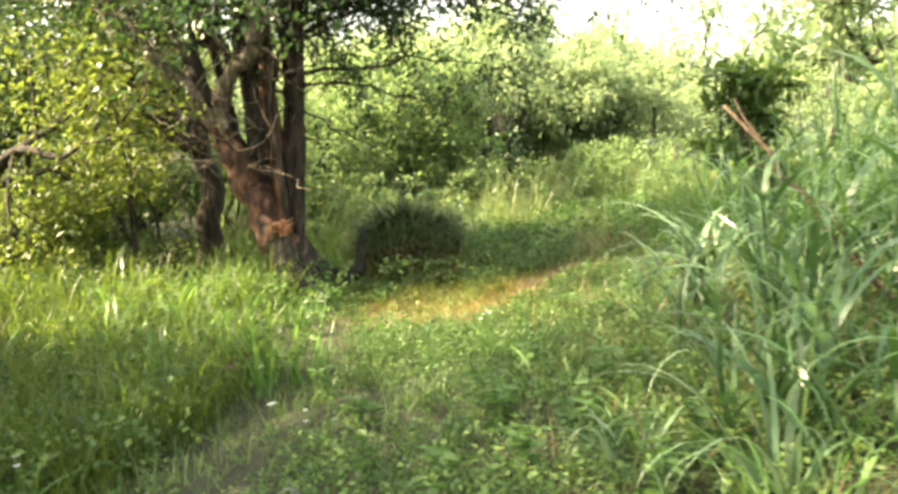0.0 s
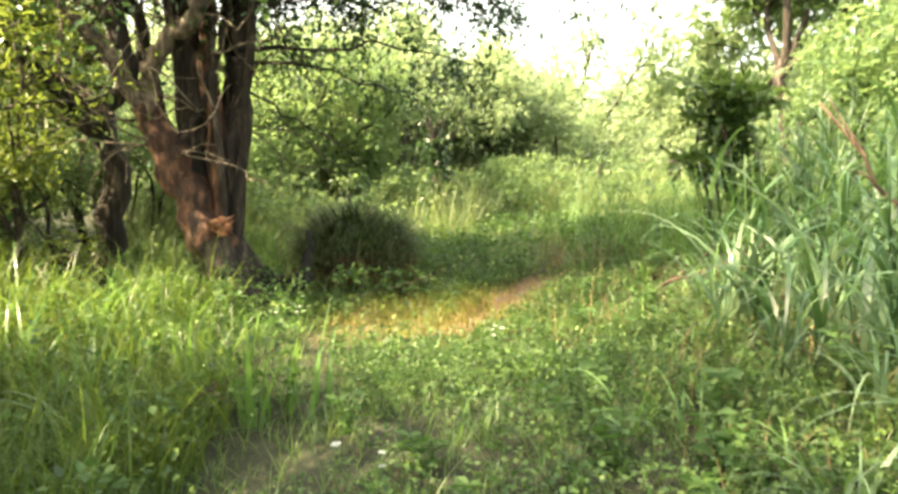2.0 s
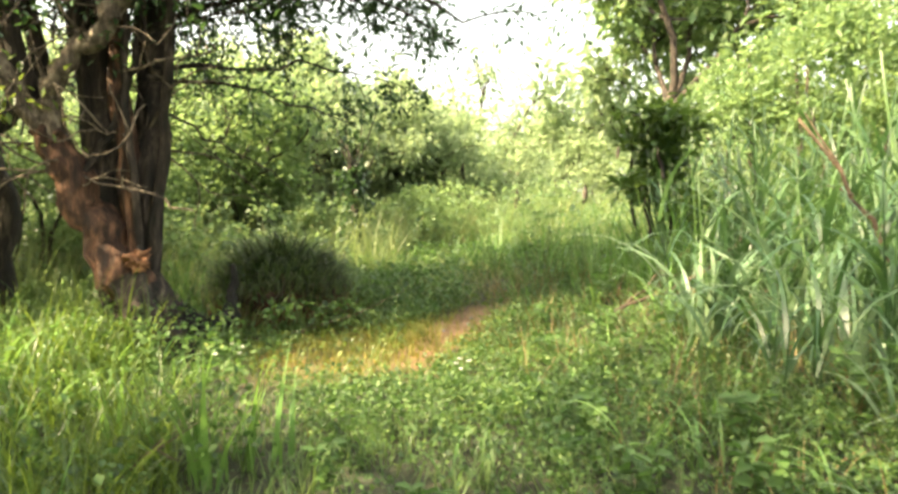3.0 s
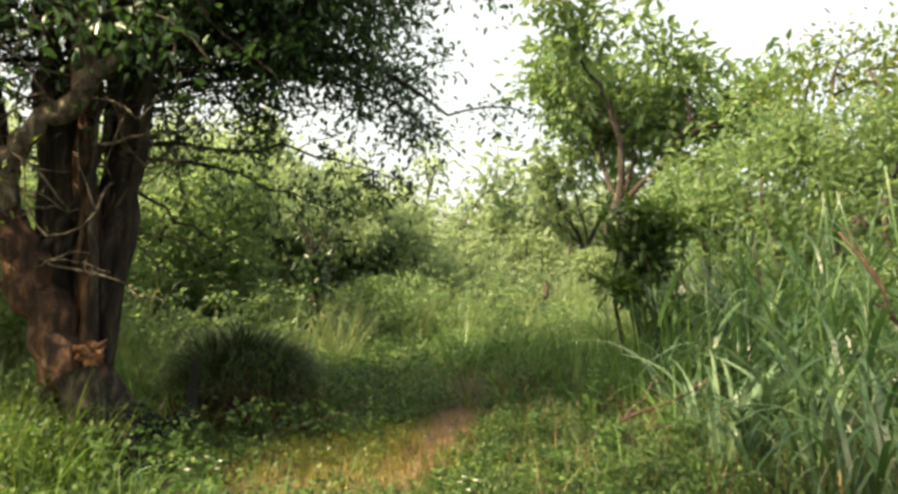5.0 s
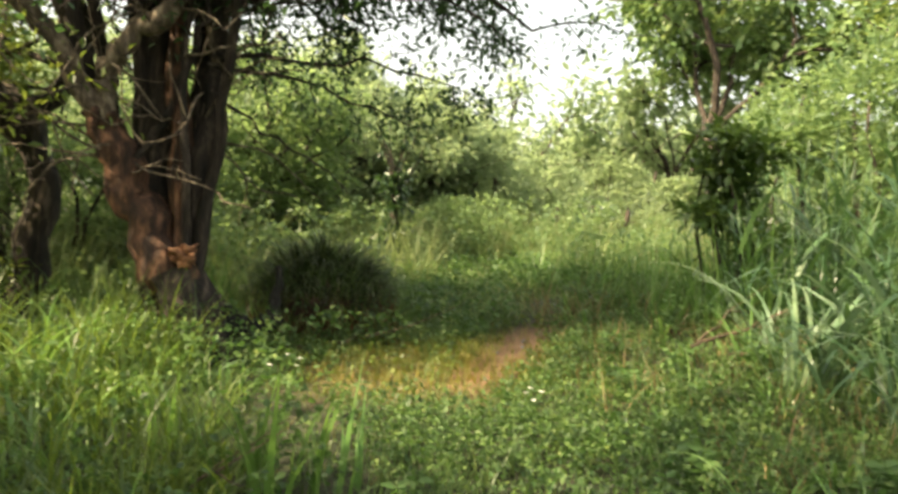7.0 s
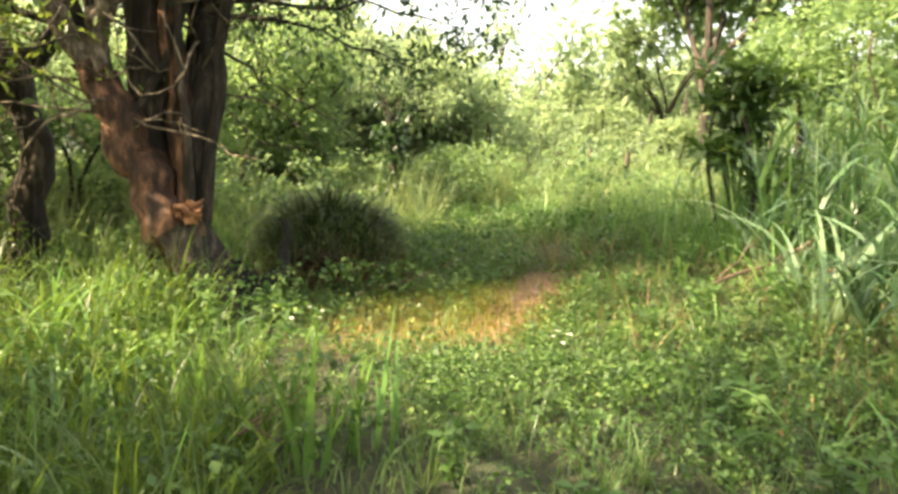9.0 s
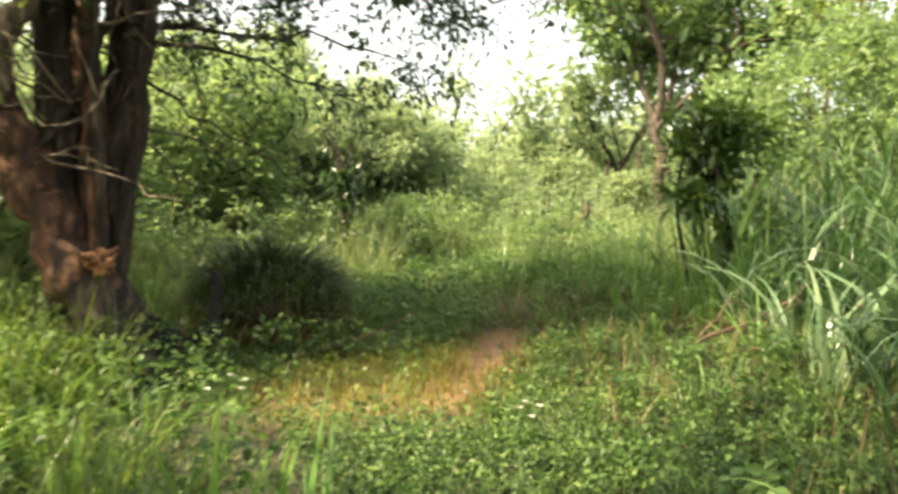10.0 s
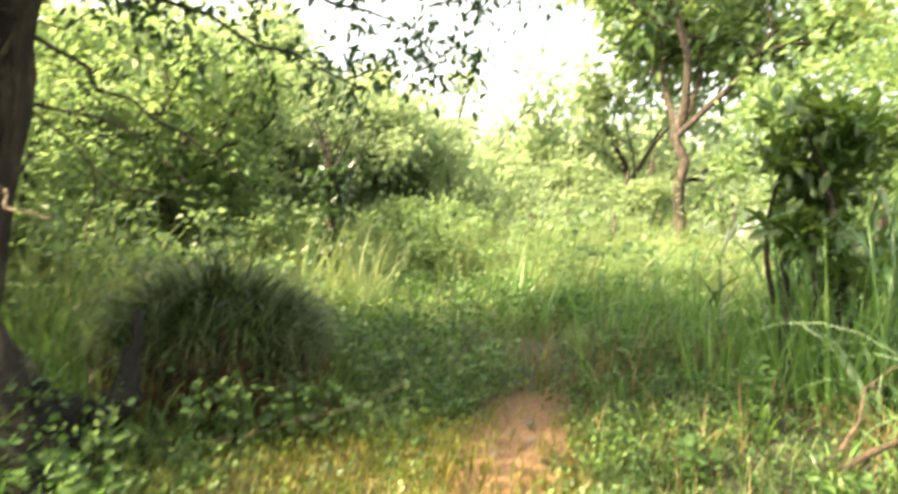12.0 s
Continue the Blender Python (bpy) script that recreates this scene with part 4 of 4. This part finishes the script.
ground_weeds("ground_weeds", 7, 9500, (-4.5, 4.6, 0.3, 9.8), (0.02, 0.17), (0.015, 0.042), 11, "low broad-leaved green weeds covering the ground", lambda x, y: (patch(x, y) < 0.1) & ((x > -1.2 - 0.08 * (y - 4)) | (np.random.default_rng(81).uniform(0, 1, len(x)) < 0.3)) & (~bare(x, y) | (np.random.default_rng(77).uniform(0, 1, len(x)) < 0.07)), M_WEED)
ground_weeds("track_weeds", 17, 3000, (-1, 6, 8.5, 13.5), (0.05, 0.4), (0.03, 0.085), 13, "green weeds growing over the faint track", lambda x, y: patch(x, y) < 0.05, M_WEED)
ground_weeds("understory_weeds", 20, 3400, (-4, 6, 10.6, 16.5), (0.2, 1.5), (0.05, 0.11), 14, "tangled green creepers and weeds below the thicket", lambda x, y: ~open_ground(x, y) & (np.hypot(x - 0.9, y - 12.6) > 1.2), M_LEAF_MID)
ground_weeds("bank_weeds", 18, 1900, (-6, -1.2, 2.4, 9), (0.1, 0.5), (0.025, 0.065), 9, "leafy weeds among the bank grass", lambda x, y: near_path(x, y) > 0.6, M_WEED)


# ---- tall grass clumps, blade by blade ----
def blade_meshes(seed, length, width, lean, bend, count=8, mat=M_BLADE):
    """A few single blades to be shared by the clumps."""
    rng = np.random.default_rng(seed)
    out = []
    for _ in range(count):
        v, q = blades(rng, np.zeros((1, 3)), rng.uniform(*length), rng.uniform(*width), rng.uniform(*lean), rng.uniform(*bend), 9, 0.0)
        ob = mesh_from("blade", v, q, mat, smooth=True)
        out.append(ob.data)
        bpy.data.objects.remove(ob)
    return out


def culm_mesh():
    v, q = tube(curve_line((0, 0, -0.05), (0.12, 0, 1.0), (0.02, 0, 0), 6), np.linspace(0.008, 0.004, 6), 6)
    ob = mesh_from("culm", v, q, M_BLADE, smooth=True)
    me = ob.data
    bpy.data.objects.remove(ob)
    return me


CULM = culm_mesh()
TALL = blade_meshes(71, (0.8, 1.4), (0.026, 0.048), (0.25, 0.75), (1.7, 3.0), 16)
ARCH = blade_meshes(72, (0.7, 1.2), (0.024, 0.042), (0.15, 0.45), (1.4, 2.7), 10, M_BLADE_LIGHT)
SPIKE = blade_meshes(73, (0.55, 0.95), (0.03, 0.055), (0.03, 0.25), (0.2, 1.0), 8, M_BLADE_LIGHT)


M_BLADE_PALE = leaf_material("pale_bluish_grass_blade", [(0.1, (0.09, 0.16, 0.085)), (0.5, (0.15, 0.24, 0.13)), (1.0, (0.26, 0.34, 0.19))], 0.3, 0.33, (0.24, 0.34, 0.14), True)
DROOP = blade_meshes(75, (0.9, 1.4), (0.026, 0.045), (0.1, 0.35), (1.9, 2.8), 10, M_BLADE_PALE)
RUST = blade_meshes(76, (0.5, 0.9), (0.012, 0.028), (0.3, 0.9), (0.8, 2.2), 8, M_DRY_BLADE)
REED = blade_meshes(74, (0.8, 1.3), (0.012, 0.024), (0.02, 0.28), (0.15, 1.1), 10, M_BLADE_LIGHT)


def grass_clump(seed, x, y, shapes, count, radius, scale, label, group):
    """A tuft whose blades all rise from the root."""
    rng = random.Random(seed)
    root = thing("grass_clump", x, y, label, "grass", group)
    for _ in range(count):
        ob = new("blade", shapes[rng.randrange(len(shapes))])
        a, r = rng.uniform(0, 2 * math.pi), radius * math.sqrt(rng.random())
        s = scale * rng.uniform(0.6, 1.1)
        ob.matrix_basis = pose(r * math.cos(a), r * math.sin(a), -0.03, 0, 0, math.degrees(a) + rng.uniform(-50, 50)) @ Matrix.Diagonal((s, s * rng.uniform(0.8, 1.3), s, 1))
        ob.parent = root
    return root


def cane_clump(seed, x, y, culms, radius, height, label, group):
    """Tall grass: jointed culms with long arching blades springing from them at all heights."""
    rng = random.Random(seed)
    root = thing("grass_clump", x, y, label, "grass", group)
    for _ in range(culms):
        a, r = rng.uniform(0, 2 * math.pi), radius * math.sqrt(rng.random())
        h = height * rng.uniform(0.5, 1.0) * 0.72
        tilt = rng.uniform(0, 14)
        m = pose(r * math.cos(a), r * math.sin(a), 0, 0, tilt, math.degrees(a))
        c = new("culm", CULM)
        c.matrix_basis = m @ Matrix.Diagonal((h, 1, h, 1))
        c.parent = root
        for k in range(rng.randint(4, 6)):
            f = 0.15 + 0.85 * (k + rng.random()) / 7
            f = min(f, 1.0)
            at = m @ Vector((0.12 * h * f, 0, h * f))
            s = rng.uniform(0.65, 1.1) * (0.75 + 0.1 * height)
            ob = new("blade", TALL[rng.randrange(len(TALL))])
            ob.matrix_basis = Matrix.Translation(at) @ pose(0, 0, 0, 0, 0, rng.uniform(0, 360)) @ Matrix.Diagonal((s, s * rng.uniform(0.8, 1.2), s * rng.uniform(0.8, 1.1), 1))
            ob.parent = c
            ob.matrix_parent_inverse = c.matrix_basis.inverted()
    return root


T_LABEL = "tall arching green grass clump with broad blades"
for k, (x, y, n, h) in enumerate([(1.35, 3.15, 8, 1.5), (1.95, 3.4, 11, 2.2), (1.75, 2.5, 8, 1.5), (2.4, 2.9, 11, 2.3), (1.5, 4.6, 7, 1.2), (2.1, 4.2, 10, 1.8), (2.5, 5.0, 11, 2.1), (1.95, 5.5, 7, 1.1), (2.7, 5.9, 11, 2.0),
                                  (3.0, 6.8, 11, 2.0), (3.4, 7.4, 11, 2.2), (3.9, 6.6, 12, 2.5), (3.5, 5.6, 11, 2.3), (4.4, 7.5, 12, 3.1), (4.3, 8.7, 11, 3.0), (4.9, 6.5, 12, 3.2), (5.2, 8.2, 12, 3.5),
                                  (3.2, 4.4, 11, 2.3), (3.1, 3.5, 11, 2.3), (5.6, 9.5, 11, 3.3), (6.3, 8.6, 11, 3.5), (5.9, 7.2, 12, 3.5), (4.2, 4.2, 12, 2.8), (4.4, 5.5, 12, 3.0), (6.6, 10.2, 11, 3.5), (3.6, 4.9, 13, 3.2), (4.7, 4.7, 13, 3.3), (5.3, 5.6, 13, 3.5), (5.0, 7.4, 13, 3.5), (6.0, 6.2, 13, 3.6), (4.1, 8.1, 12, 2.8), (4.6, 10.0, 8, 2.0)]):
    cane_clump(300 + k, x, y, n, 0.32, h, T_LABEL, "tall grass by the clearing")
for k, (x, y, n, r, s) in enumerate([(0.05, 9.35, 40, 0.12, 0.75), (0.7, 3.9, 14, 0.15, 0.5), (1.05, 4.4, 16, 0.15, 0.6), (1.35, 3.75, 16, 0.15, 0.6), (1.55, 5.3, 16, 0.15, 0.6), (0.85, 5.4, 12, 0.15, 0.42), (1.85, 6.6, 18, 0.15, 0.6), (2.05, 7.3, 16, 0.15, 0.55), (0.3, 5.0, 10, 0.12, 0.38), (-0.3, 4.7, 10, 0.12, 0.35), (1.6, 7.6, 12, 0.12, 0.4), (-1.62, 2.85, 18, 0.1, 0.6), (-2.35, 3.2, 20, 0.12, 0.8), (0.5, 4.3, 16, 0.15, 0.55), (2.2, 6.3, 20, 0.2, 0.75), (-2.7, 6.2, 26, 0.2, 0.9), (-3.3, 5.0, 26, 0.2, 0.9), (-2.35, 7.2, 20, 0.2, 0.8), (-2.2, 7.9, 26, 0.2, 0.8), (-1.85, 7.8, 20, 0.15, 0.65), (-2.6, 7.9, 28, 0.2, 0.95), (-1.6, 7.4, 18, 0.15, 0.6), (-2.15, 6.9, 24, 0.2, 0.85), (-2.9, 7.5, 26, 0.2, 1.0), (-3.3, 6.7, 28, 0.2, 1.05), (-2.6, 6.8, 24, 0.2, 0.95), (-2.35, 6.0, 22, 0.2, 0.8), (-3.7, 7.7, 28, 0.2, 1.1), (-3.0, 8.4, 24, 0.2, 0.9), (-3.9, 5.9, 28, 0.2, 1.0), (-2.9, 4.5, 24, 0.2, 0.8), (-3.5, 3.9, 24, 0.2, 0.8), (0.95, 4.8, 16, 0.15, 0.5), (1.3, 5.9, 16, 0.15, 0.5), (-0.45, 9.35, 24, 0.12, 0.5), (1.2, 2.4, 26, 0.2, 0.6), (0.9, 3.3, 20, 0.2, 0.5), (1.9, 8.3, 18, 0.2, 0.6)]):
    grass_clump(340 + k, x, y, ARCH, n, r, s, "small arching grass tuft", "arching tufts")
for k, (x, y, n, r, s) in enumerate([(1.8, 5.45, 26, 0.15, 1.1), (0.05, 9.2, 34, 0.1, 0.62), (-0.2, 8.95, 12, 0.08, 0.4), (2.3, 6.1, 22, 0.2, 1.15), (2.5, 5.3, 24, 0.2, 1.3), (1.5, 3.6, 18, 0.15, 0.85), (1.25, 2.7, 20, 0.15, 0.85), (0.75, 3.0, 12, 0.12, 0.55), (2.9, 7.1, 18, 0.2, 1.1), (2.0, 4.4, 20, 0.2, 1.2), (-2.35, 5.4, 12, 0.12, 0.7), (-2.6, 7.1, 12, 0.12, 0.75), (-1.85, 7.5, 10, 0.1, 0.6)]):
    grass_clump(440 + k, x, y, DROOP, n, r, s, "pale bluish-green grass clump with drooping blades", "drooping clumps")
for k, (x, y, n, r, s) in enumerate([(1.95, 5.95, 26, 0.25, 0.7), (2.65, 6.75, 30, 0.3, 0.8), (1.5, 4.1, 16, 0.25, 0.55), (2.4, 7.4, 22, 0.3, 0.7), (1.1, 3.3, 12, 0.2, 0.5), (3.1, 8.0, 20, 0.3, 0.7), (0.45, 9.5, 14, 0.2, 0.5)]):
    grass_clump(460 + k, x, y, RUST, n, r, s, "dead rust-brown grass clump, bent and dry", "dead grass clumps")
for k, (x, y, n, s) in enumerate([(2.55, 7.9, 34, 0.8), (3.0, 8.2, 36, 0.9), (2.9, 7.4, 30, 0.8), (3.15, 7.85, 40, 1.25), (3.5, 7.9, 40, 1.3), (3.85, 8.0, 40, 1.4), (3.0, 7.5, 34, 1.2), (3.35, 7.45, 34, 1.3), (2.8, 8.5, 30, 1.0), (2.2, 8.8, 30, 0.75), (3.3, 9.3, 40, 1.0), (2.7, 9.6, 36, 0.9), (3.9, 9.9, 40, 1.1), (3.2, 10.6, 40, 1.0), (4.4, 10.9, 40, 1.1), (2.4, 10.4, 34, 0.85),
                                     (3.8, 11.6, 40, 1.1), (2.9, 11.8, 36, 1.0), (5.2, 11.6, 40, 1.2), (0.2, 10.2, 30, 0.7), (-0.3, 10.8, 34, 0.8), (0.5, 11.4, 34, 0.9), (-1.0, 10.3, 30, 0.8), (4.8, 12.8, 40, 1.2), (-0.7, 10.2, 40, 1.0), (-1.3, 10.0, 40, 1.0), (-0.1, 10.1, 34, 0.8), (-1.7, 10.5, 40, 1.1), (-1.25, 9.7, 26, 0.8)]):
    grass_clump(400 + k, x, y, REED, n, 0.3, s, "slender upright grass clump in the open field", "slender field grass")
for k, (x, y, n, r, s) in enumerate([(-1.4, 5.45, 14, 0.2, 1.0), (-1.15, 5.35, 9, 0.2, 0.85), (-1.65, 5.7, 14, 0.2, 1.0), (-2.4, 4.4, 16, 0.25, 0.9), (-2.9, 3.6, 20, 0.25, 1.0), (-1.95, 6.2, 12, 0.2, 0.9), (-2.2, 2.9, 14, 0.15, 0.7), (-1.5, 2.6, 10, 0.12, 0.55)]):
    grass_clump(370 + k, x, y, SPIKE, n, r, s, "sparse tuft of upright broad green grass blades", "upright tufts")


# ---- small things ----
def seed_stalk(seed, x, y, height, label):
    """A tall grass stalk that ends in a dark seed head."""
    rng = np.random.default_rng(seed)
    root = thing("grass_stalk", x, y, label, "grass", "seeding stalks")
    line = curve_line((0, 0, -0.05), (0.1 * height * rng.uniform(-1, 1), 0, height), (0.03, 0, 0), 8, rng, 0.01)
    stalk = mesh_from("stalk", *tube(line, np.linspace(0.012, 0.006, 8), 6), M_GRASS, root, True)
    head = curve_line(line[-1] - (0, 0, 0.05), line[-1] + (0.03, 0, 0.34), (0.02, 0, 0), 9)
    mesh_from("seed_head", *tube(head, [0.01, 0.035, 0.045, 0.05, 0.05, 0.045, 0.036, 0.024, 0.008], 9, rng, 0.2), M_BARK, stalk, True, "dark seed head")
    return root


for k, (b, d, h) in enumerate([(34.7, 20.6, 2.2), (33, 14.0, 1.1), (39, 12.5, 1.2), (30, 16.0, 1.2), (27, 13.5, 1.0)]):
    seed_stalk(800 + k, *polar(b, d), h, "upright grass stalk with a dark seed head")


def dead_branch(seed, x, y, start, end, radius, label, z=None, forks=3):
    """A bare fallen branch with side twigs."""
    rng = np.random.default_rng(seed)
    root = thing("dead_branch", x, y, label, "branch", "dead branches", z)
    line = curve_line(start, end, rng.normal(0, 0.08, 3), 12, rng, 0.025)
    stem = mesh_from("stem", *tube(line, np.linspace(radius, radius * 0.35, 12), 9, rng, 0.1), M_TWIG, root, True)
    for k in range(forks):
        at = line[int(rng.integers(4, 11))]
        d = np.asarray(end) - np.asarray(start)
        d = d / np.linalg.norm(d) + rng.normal(0, 0.5, 3) + (0, 0, 0.2)
        tw = curve_line(at, at + d * rng.uniform(0.25, 0.5), rng.normal(0, 0.03, 3), 7, rng, 0.01)
        mesh_from("twig", *tube(tw, np.linspace(radius * 0.4, radius * 0.12, 7), 6, rng, 0.1), M_TWIG, stem, True)
    return root


dead_branch(820, 2.35, 6.55, (-0.55, 0.0, 0.04), (0.75, 0.1, 0.5), 0.016, "bare brown fallen branch lying in the weeds")
dead_branch(821, 2.6, 6.9, (-0.7, -0.2, 0.05), (0.5, 0.25, 0.3), 0.013, "thin bare fallen branch beside tall grass")
dead_branch(822, 2.3, 6.2, (-0.3, 0.2, 0.04), (0.6, -0.3, 0.2), 0.018, "thin bare fallen branch beside tall grass")
dead_branch(823, 2.2, 4.3, (0.7, 0.0, 0.0), (-0.45, 0.3, 1.5), 0.024, "brown bare branch leaning through the tall grass", forks=4)
dead_branch(824, -0.55, 8.75, (-0.5, 0.0, 0.04), (0.5, -0.1, 0.22), 0.02, "thin broken branch under the dark shrub")
dead_branch(825, -2.0, 5.0, (-0.4, 0.1, 0.05), (0.3, 0.3, 0.45), 0.014, "thin dry branch among the bank grass")


def boulder(x, y, size, label):
    bm = bmesh.new()
    bmesh.ops.create_icosphere(bm, subdivisions=4, radius=1.0)
    for w in bm.verts:
        k = 1 + 0.35 * noise.noise(w.co * 1.3) + 0.12 * noise.noise(w.co * 4.0)
        w.co = Vector((w.co.x * size * 1.1 * k, w.co.y * size * 0.8 * k, w.co.z * size * 0.95 * k))
    ob = part("boulder", bm, M_STONE)
    ob.location = (x, y, float(land(x, y)) + size * 0.62)
    return tagged(ob, label, "rock")


boulder(*polar(43.5, 26.0), 0.8, "weathered grey boulder standing in the far grass")


def herb(seed, x, y, height, leaf, mat, label, group):
    """A leafy weed: a thin stem with pairs of leaves up its length, each leaf its own part."""
    rng = np.random.default_rng(seed)
    root = thing("weed_plant", x, y, label, "weed", group)
    for s in range(3):
        a = rng.uniform(0, 2 * np.pi)
        top = np.array([math.cos(a) * 0.3 * height, math.sin(a) * 0.3 * height, height * rng.uniform(0.7, 1.0)])
        line = curve_line((0, 0, -0.03), top, rng.normal(0, 0.02, 3), 9, rng, 0.005)
        stem = mesh_from("stem", *tube(line, np.linspace(0.006, 0.002, 9), 5), M_WEED, root, True)
        for k in range(2, 9):
            for side in (0, np.pi):
                b = k * 1.57 + side + rng.uniform(-0.4, 0.4)
                d = np.array([[math.cos(b), math.sin(b), 0.25]]) * 3
                v, q = leaves(rng, line[k][None, :], leaf * rng.uniform(0.7, 1.2), d, 0.1, 0.55, 0.5)
                mesh_from("leaf", v, q, mat, stem)
    return root


for k, (x, y, h, f) in enumerate([(-1.5, 6.9, 0.5, 0.07), (-1.25, 7.6, 0.45, 0.06), (-1.75, 7.4, 0.55, 0.07), (-0.95, 6.6, 0.3, 0.06), (-2.2, 3.3, 0.35, 0.08), (0.35, 3.2, 0.3, 0.08), (0.1, 4.4, 0.28, 0.07), (-0.5, 3.6, 0.25, 0.07),
                                  (-0.9, 4.9, 0.3, 0.07), (0.8, 2.7, 0.35, 0.08), (-3.1, 4.6, 0.5, 0.08), (1.2, 5.6, 0.3, 0.08), (1.6, 6.4, 0.3, 0.08), (1.0, 6.2, 0.25, 0.07), (2.0, 7.3, 0.35, 0.08), (-2.6, 5.2, 0.5, 0.08),
                                  (0.5, 5.5, 0.22, 0.07), (1.5, 3.9, 0.4, 0.09), (-2.9, 6.9, 0.6, 0.08), (-0.2, 2.9, 0.25, 0.07), (0.2, 3.9, 0.28, 0.1), (0.6, 3.6, 0.3, 0.1), (0.9, 4.1, 0.3, 0.1), (-0.1, 3.4, 0.22, 0.09), (0.4, 4.7, 0.26, 0.09), (-0.6, 4.3, 0.22, 0.08), (1.1, 3.0, 0.34, 0.1), (-1.0, 3.1, 0.2, 0.07), (-2.5, 3.9, 0.4, 0.09), (-2.0, 4.4, 0.35, 0.08), (-3.3, 5.6, 0.5, 0.09), (-1.4, 6.3, 0.4, 0.07), (1.9, 5.9, 0.4, 0.1), (2.3, 7.6, 0.4, 0.09), (1.4, 7.0, 0.3, 0.08)]):
    herb(840 + k, x, y, h, f, M_WEED, "leafy green weed with paired oval leaves", "leafy weeds")


def flowering_weed(seed, x, y, height, label):
    """A thin-stemmed weed with a few small white blossoms on top."""
    rng = np.random.default_rng(seed)
    root = thing("flowering_weed", x, y, label, "weed", "flowering weeds")
    for s in range(4):
        a = rng.uniform(0, 2 * np.pi)
        top = np.array([math.cos(a) * 0.1, math.sin(a) * 0.1, height * rng.uniform(0.8, 1.05)])
        line = curve_line((0, 0, -0.03), top, rng.normal(0, 0.02, 3), 8, rng, 0.004)
        stem = mesh_from("stem", *tube(line, np.linspace(0.004, 0.0015, 8), 5), M_WEED, root, True)
        for k in range(2, 7):
            v, q = leaves(rng, line[k][None, :], 0.05, np.array([[math.cos(k * 2.1), math.sin(k * 2.1), 0.2]]) * 3, 0.1, 0.45, 0.5)
            mesh_from("leaf", v, q, M_WEED, stem)
        a5 = np.linspace(0, 2 * np.pi, 5, endpoint=False)
        d = np.stack([np.cos(a5), np.sin(a5), 0.3 + 0 * a5], 1) * 4
        v, q = leaves(rng, np.repeat(top[None, :], 5, 0), 0.022, d, 0.0, 0.7, 0.2)
        mesh_from("flower", v, q, M_PETAL, stem, False, "small white blossom")
    return root


M_PETAL = leaf_material("white_petal", [(0.1, (0.6, 0.6, 0.55)), (0.5, (0.75, 0.75, 0.7)), (1.0, (0.8, 0.8, 0.76))], 0.3, 0.5)
for k, (x, y, h) in enumerate([(-0.95, 3.8, 0.42), (-2.45, 3.6, 0.5), (-1.3, 6.6, 0.45), (0.2, 6.1, 0.25)]):
    flowering_weed(900 + k, x, y, h, "thin green weed with small white blossoms")


def stone(seed, x, y, size, label):
    bm = bmesh.new()
    bmesh.ops.create_icosphere(bm, subdivisions=3, radius=1.0)
    for w in bm.verts:
        k = 1 + 0.3 * noise.noise(w.co * 1.5 + Vector((seed, 0, 0)))
        w.co = Vector((w.co.x * size * k, w.co.y * size * 0.7 * k, w.co.z * size * 0.5 * k))
    ob = part("stone", bm, M_STONE)
    ob.location = (x, y, float(land(x, y)) + size * 0.25)
    ob.rotation_euler = (0.15, 0.1, seed)
    return tagged(ob, label, "stone", "small stones")


for k, (x, y, z) in enumerate([(-0.88, 3.5, 0.11), (0.95, 7.4, 0.035), (0.6, 7.2, 0.025), (1.2, 8.3, 0.03), (0.75, 7.9, 0.02), (1.05, 8.0, 0.022)]):
    stone(k + 1.5, x, y, z, "dark grey stone half hidden in weeds" if k == 0 else "small grey stone lying on bare soil")
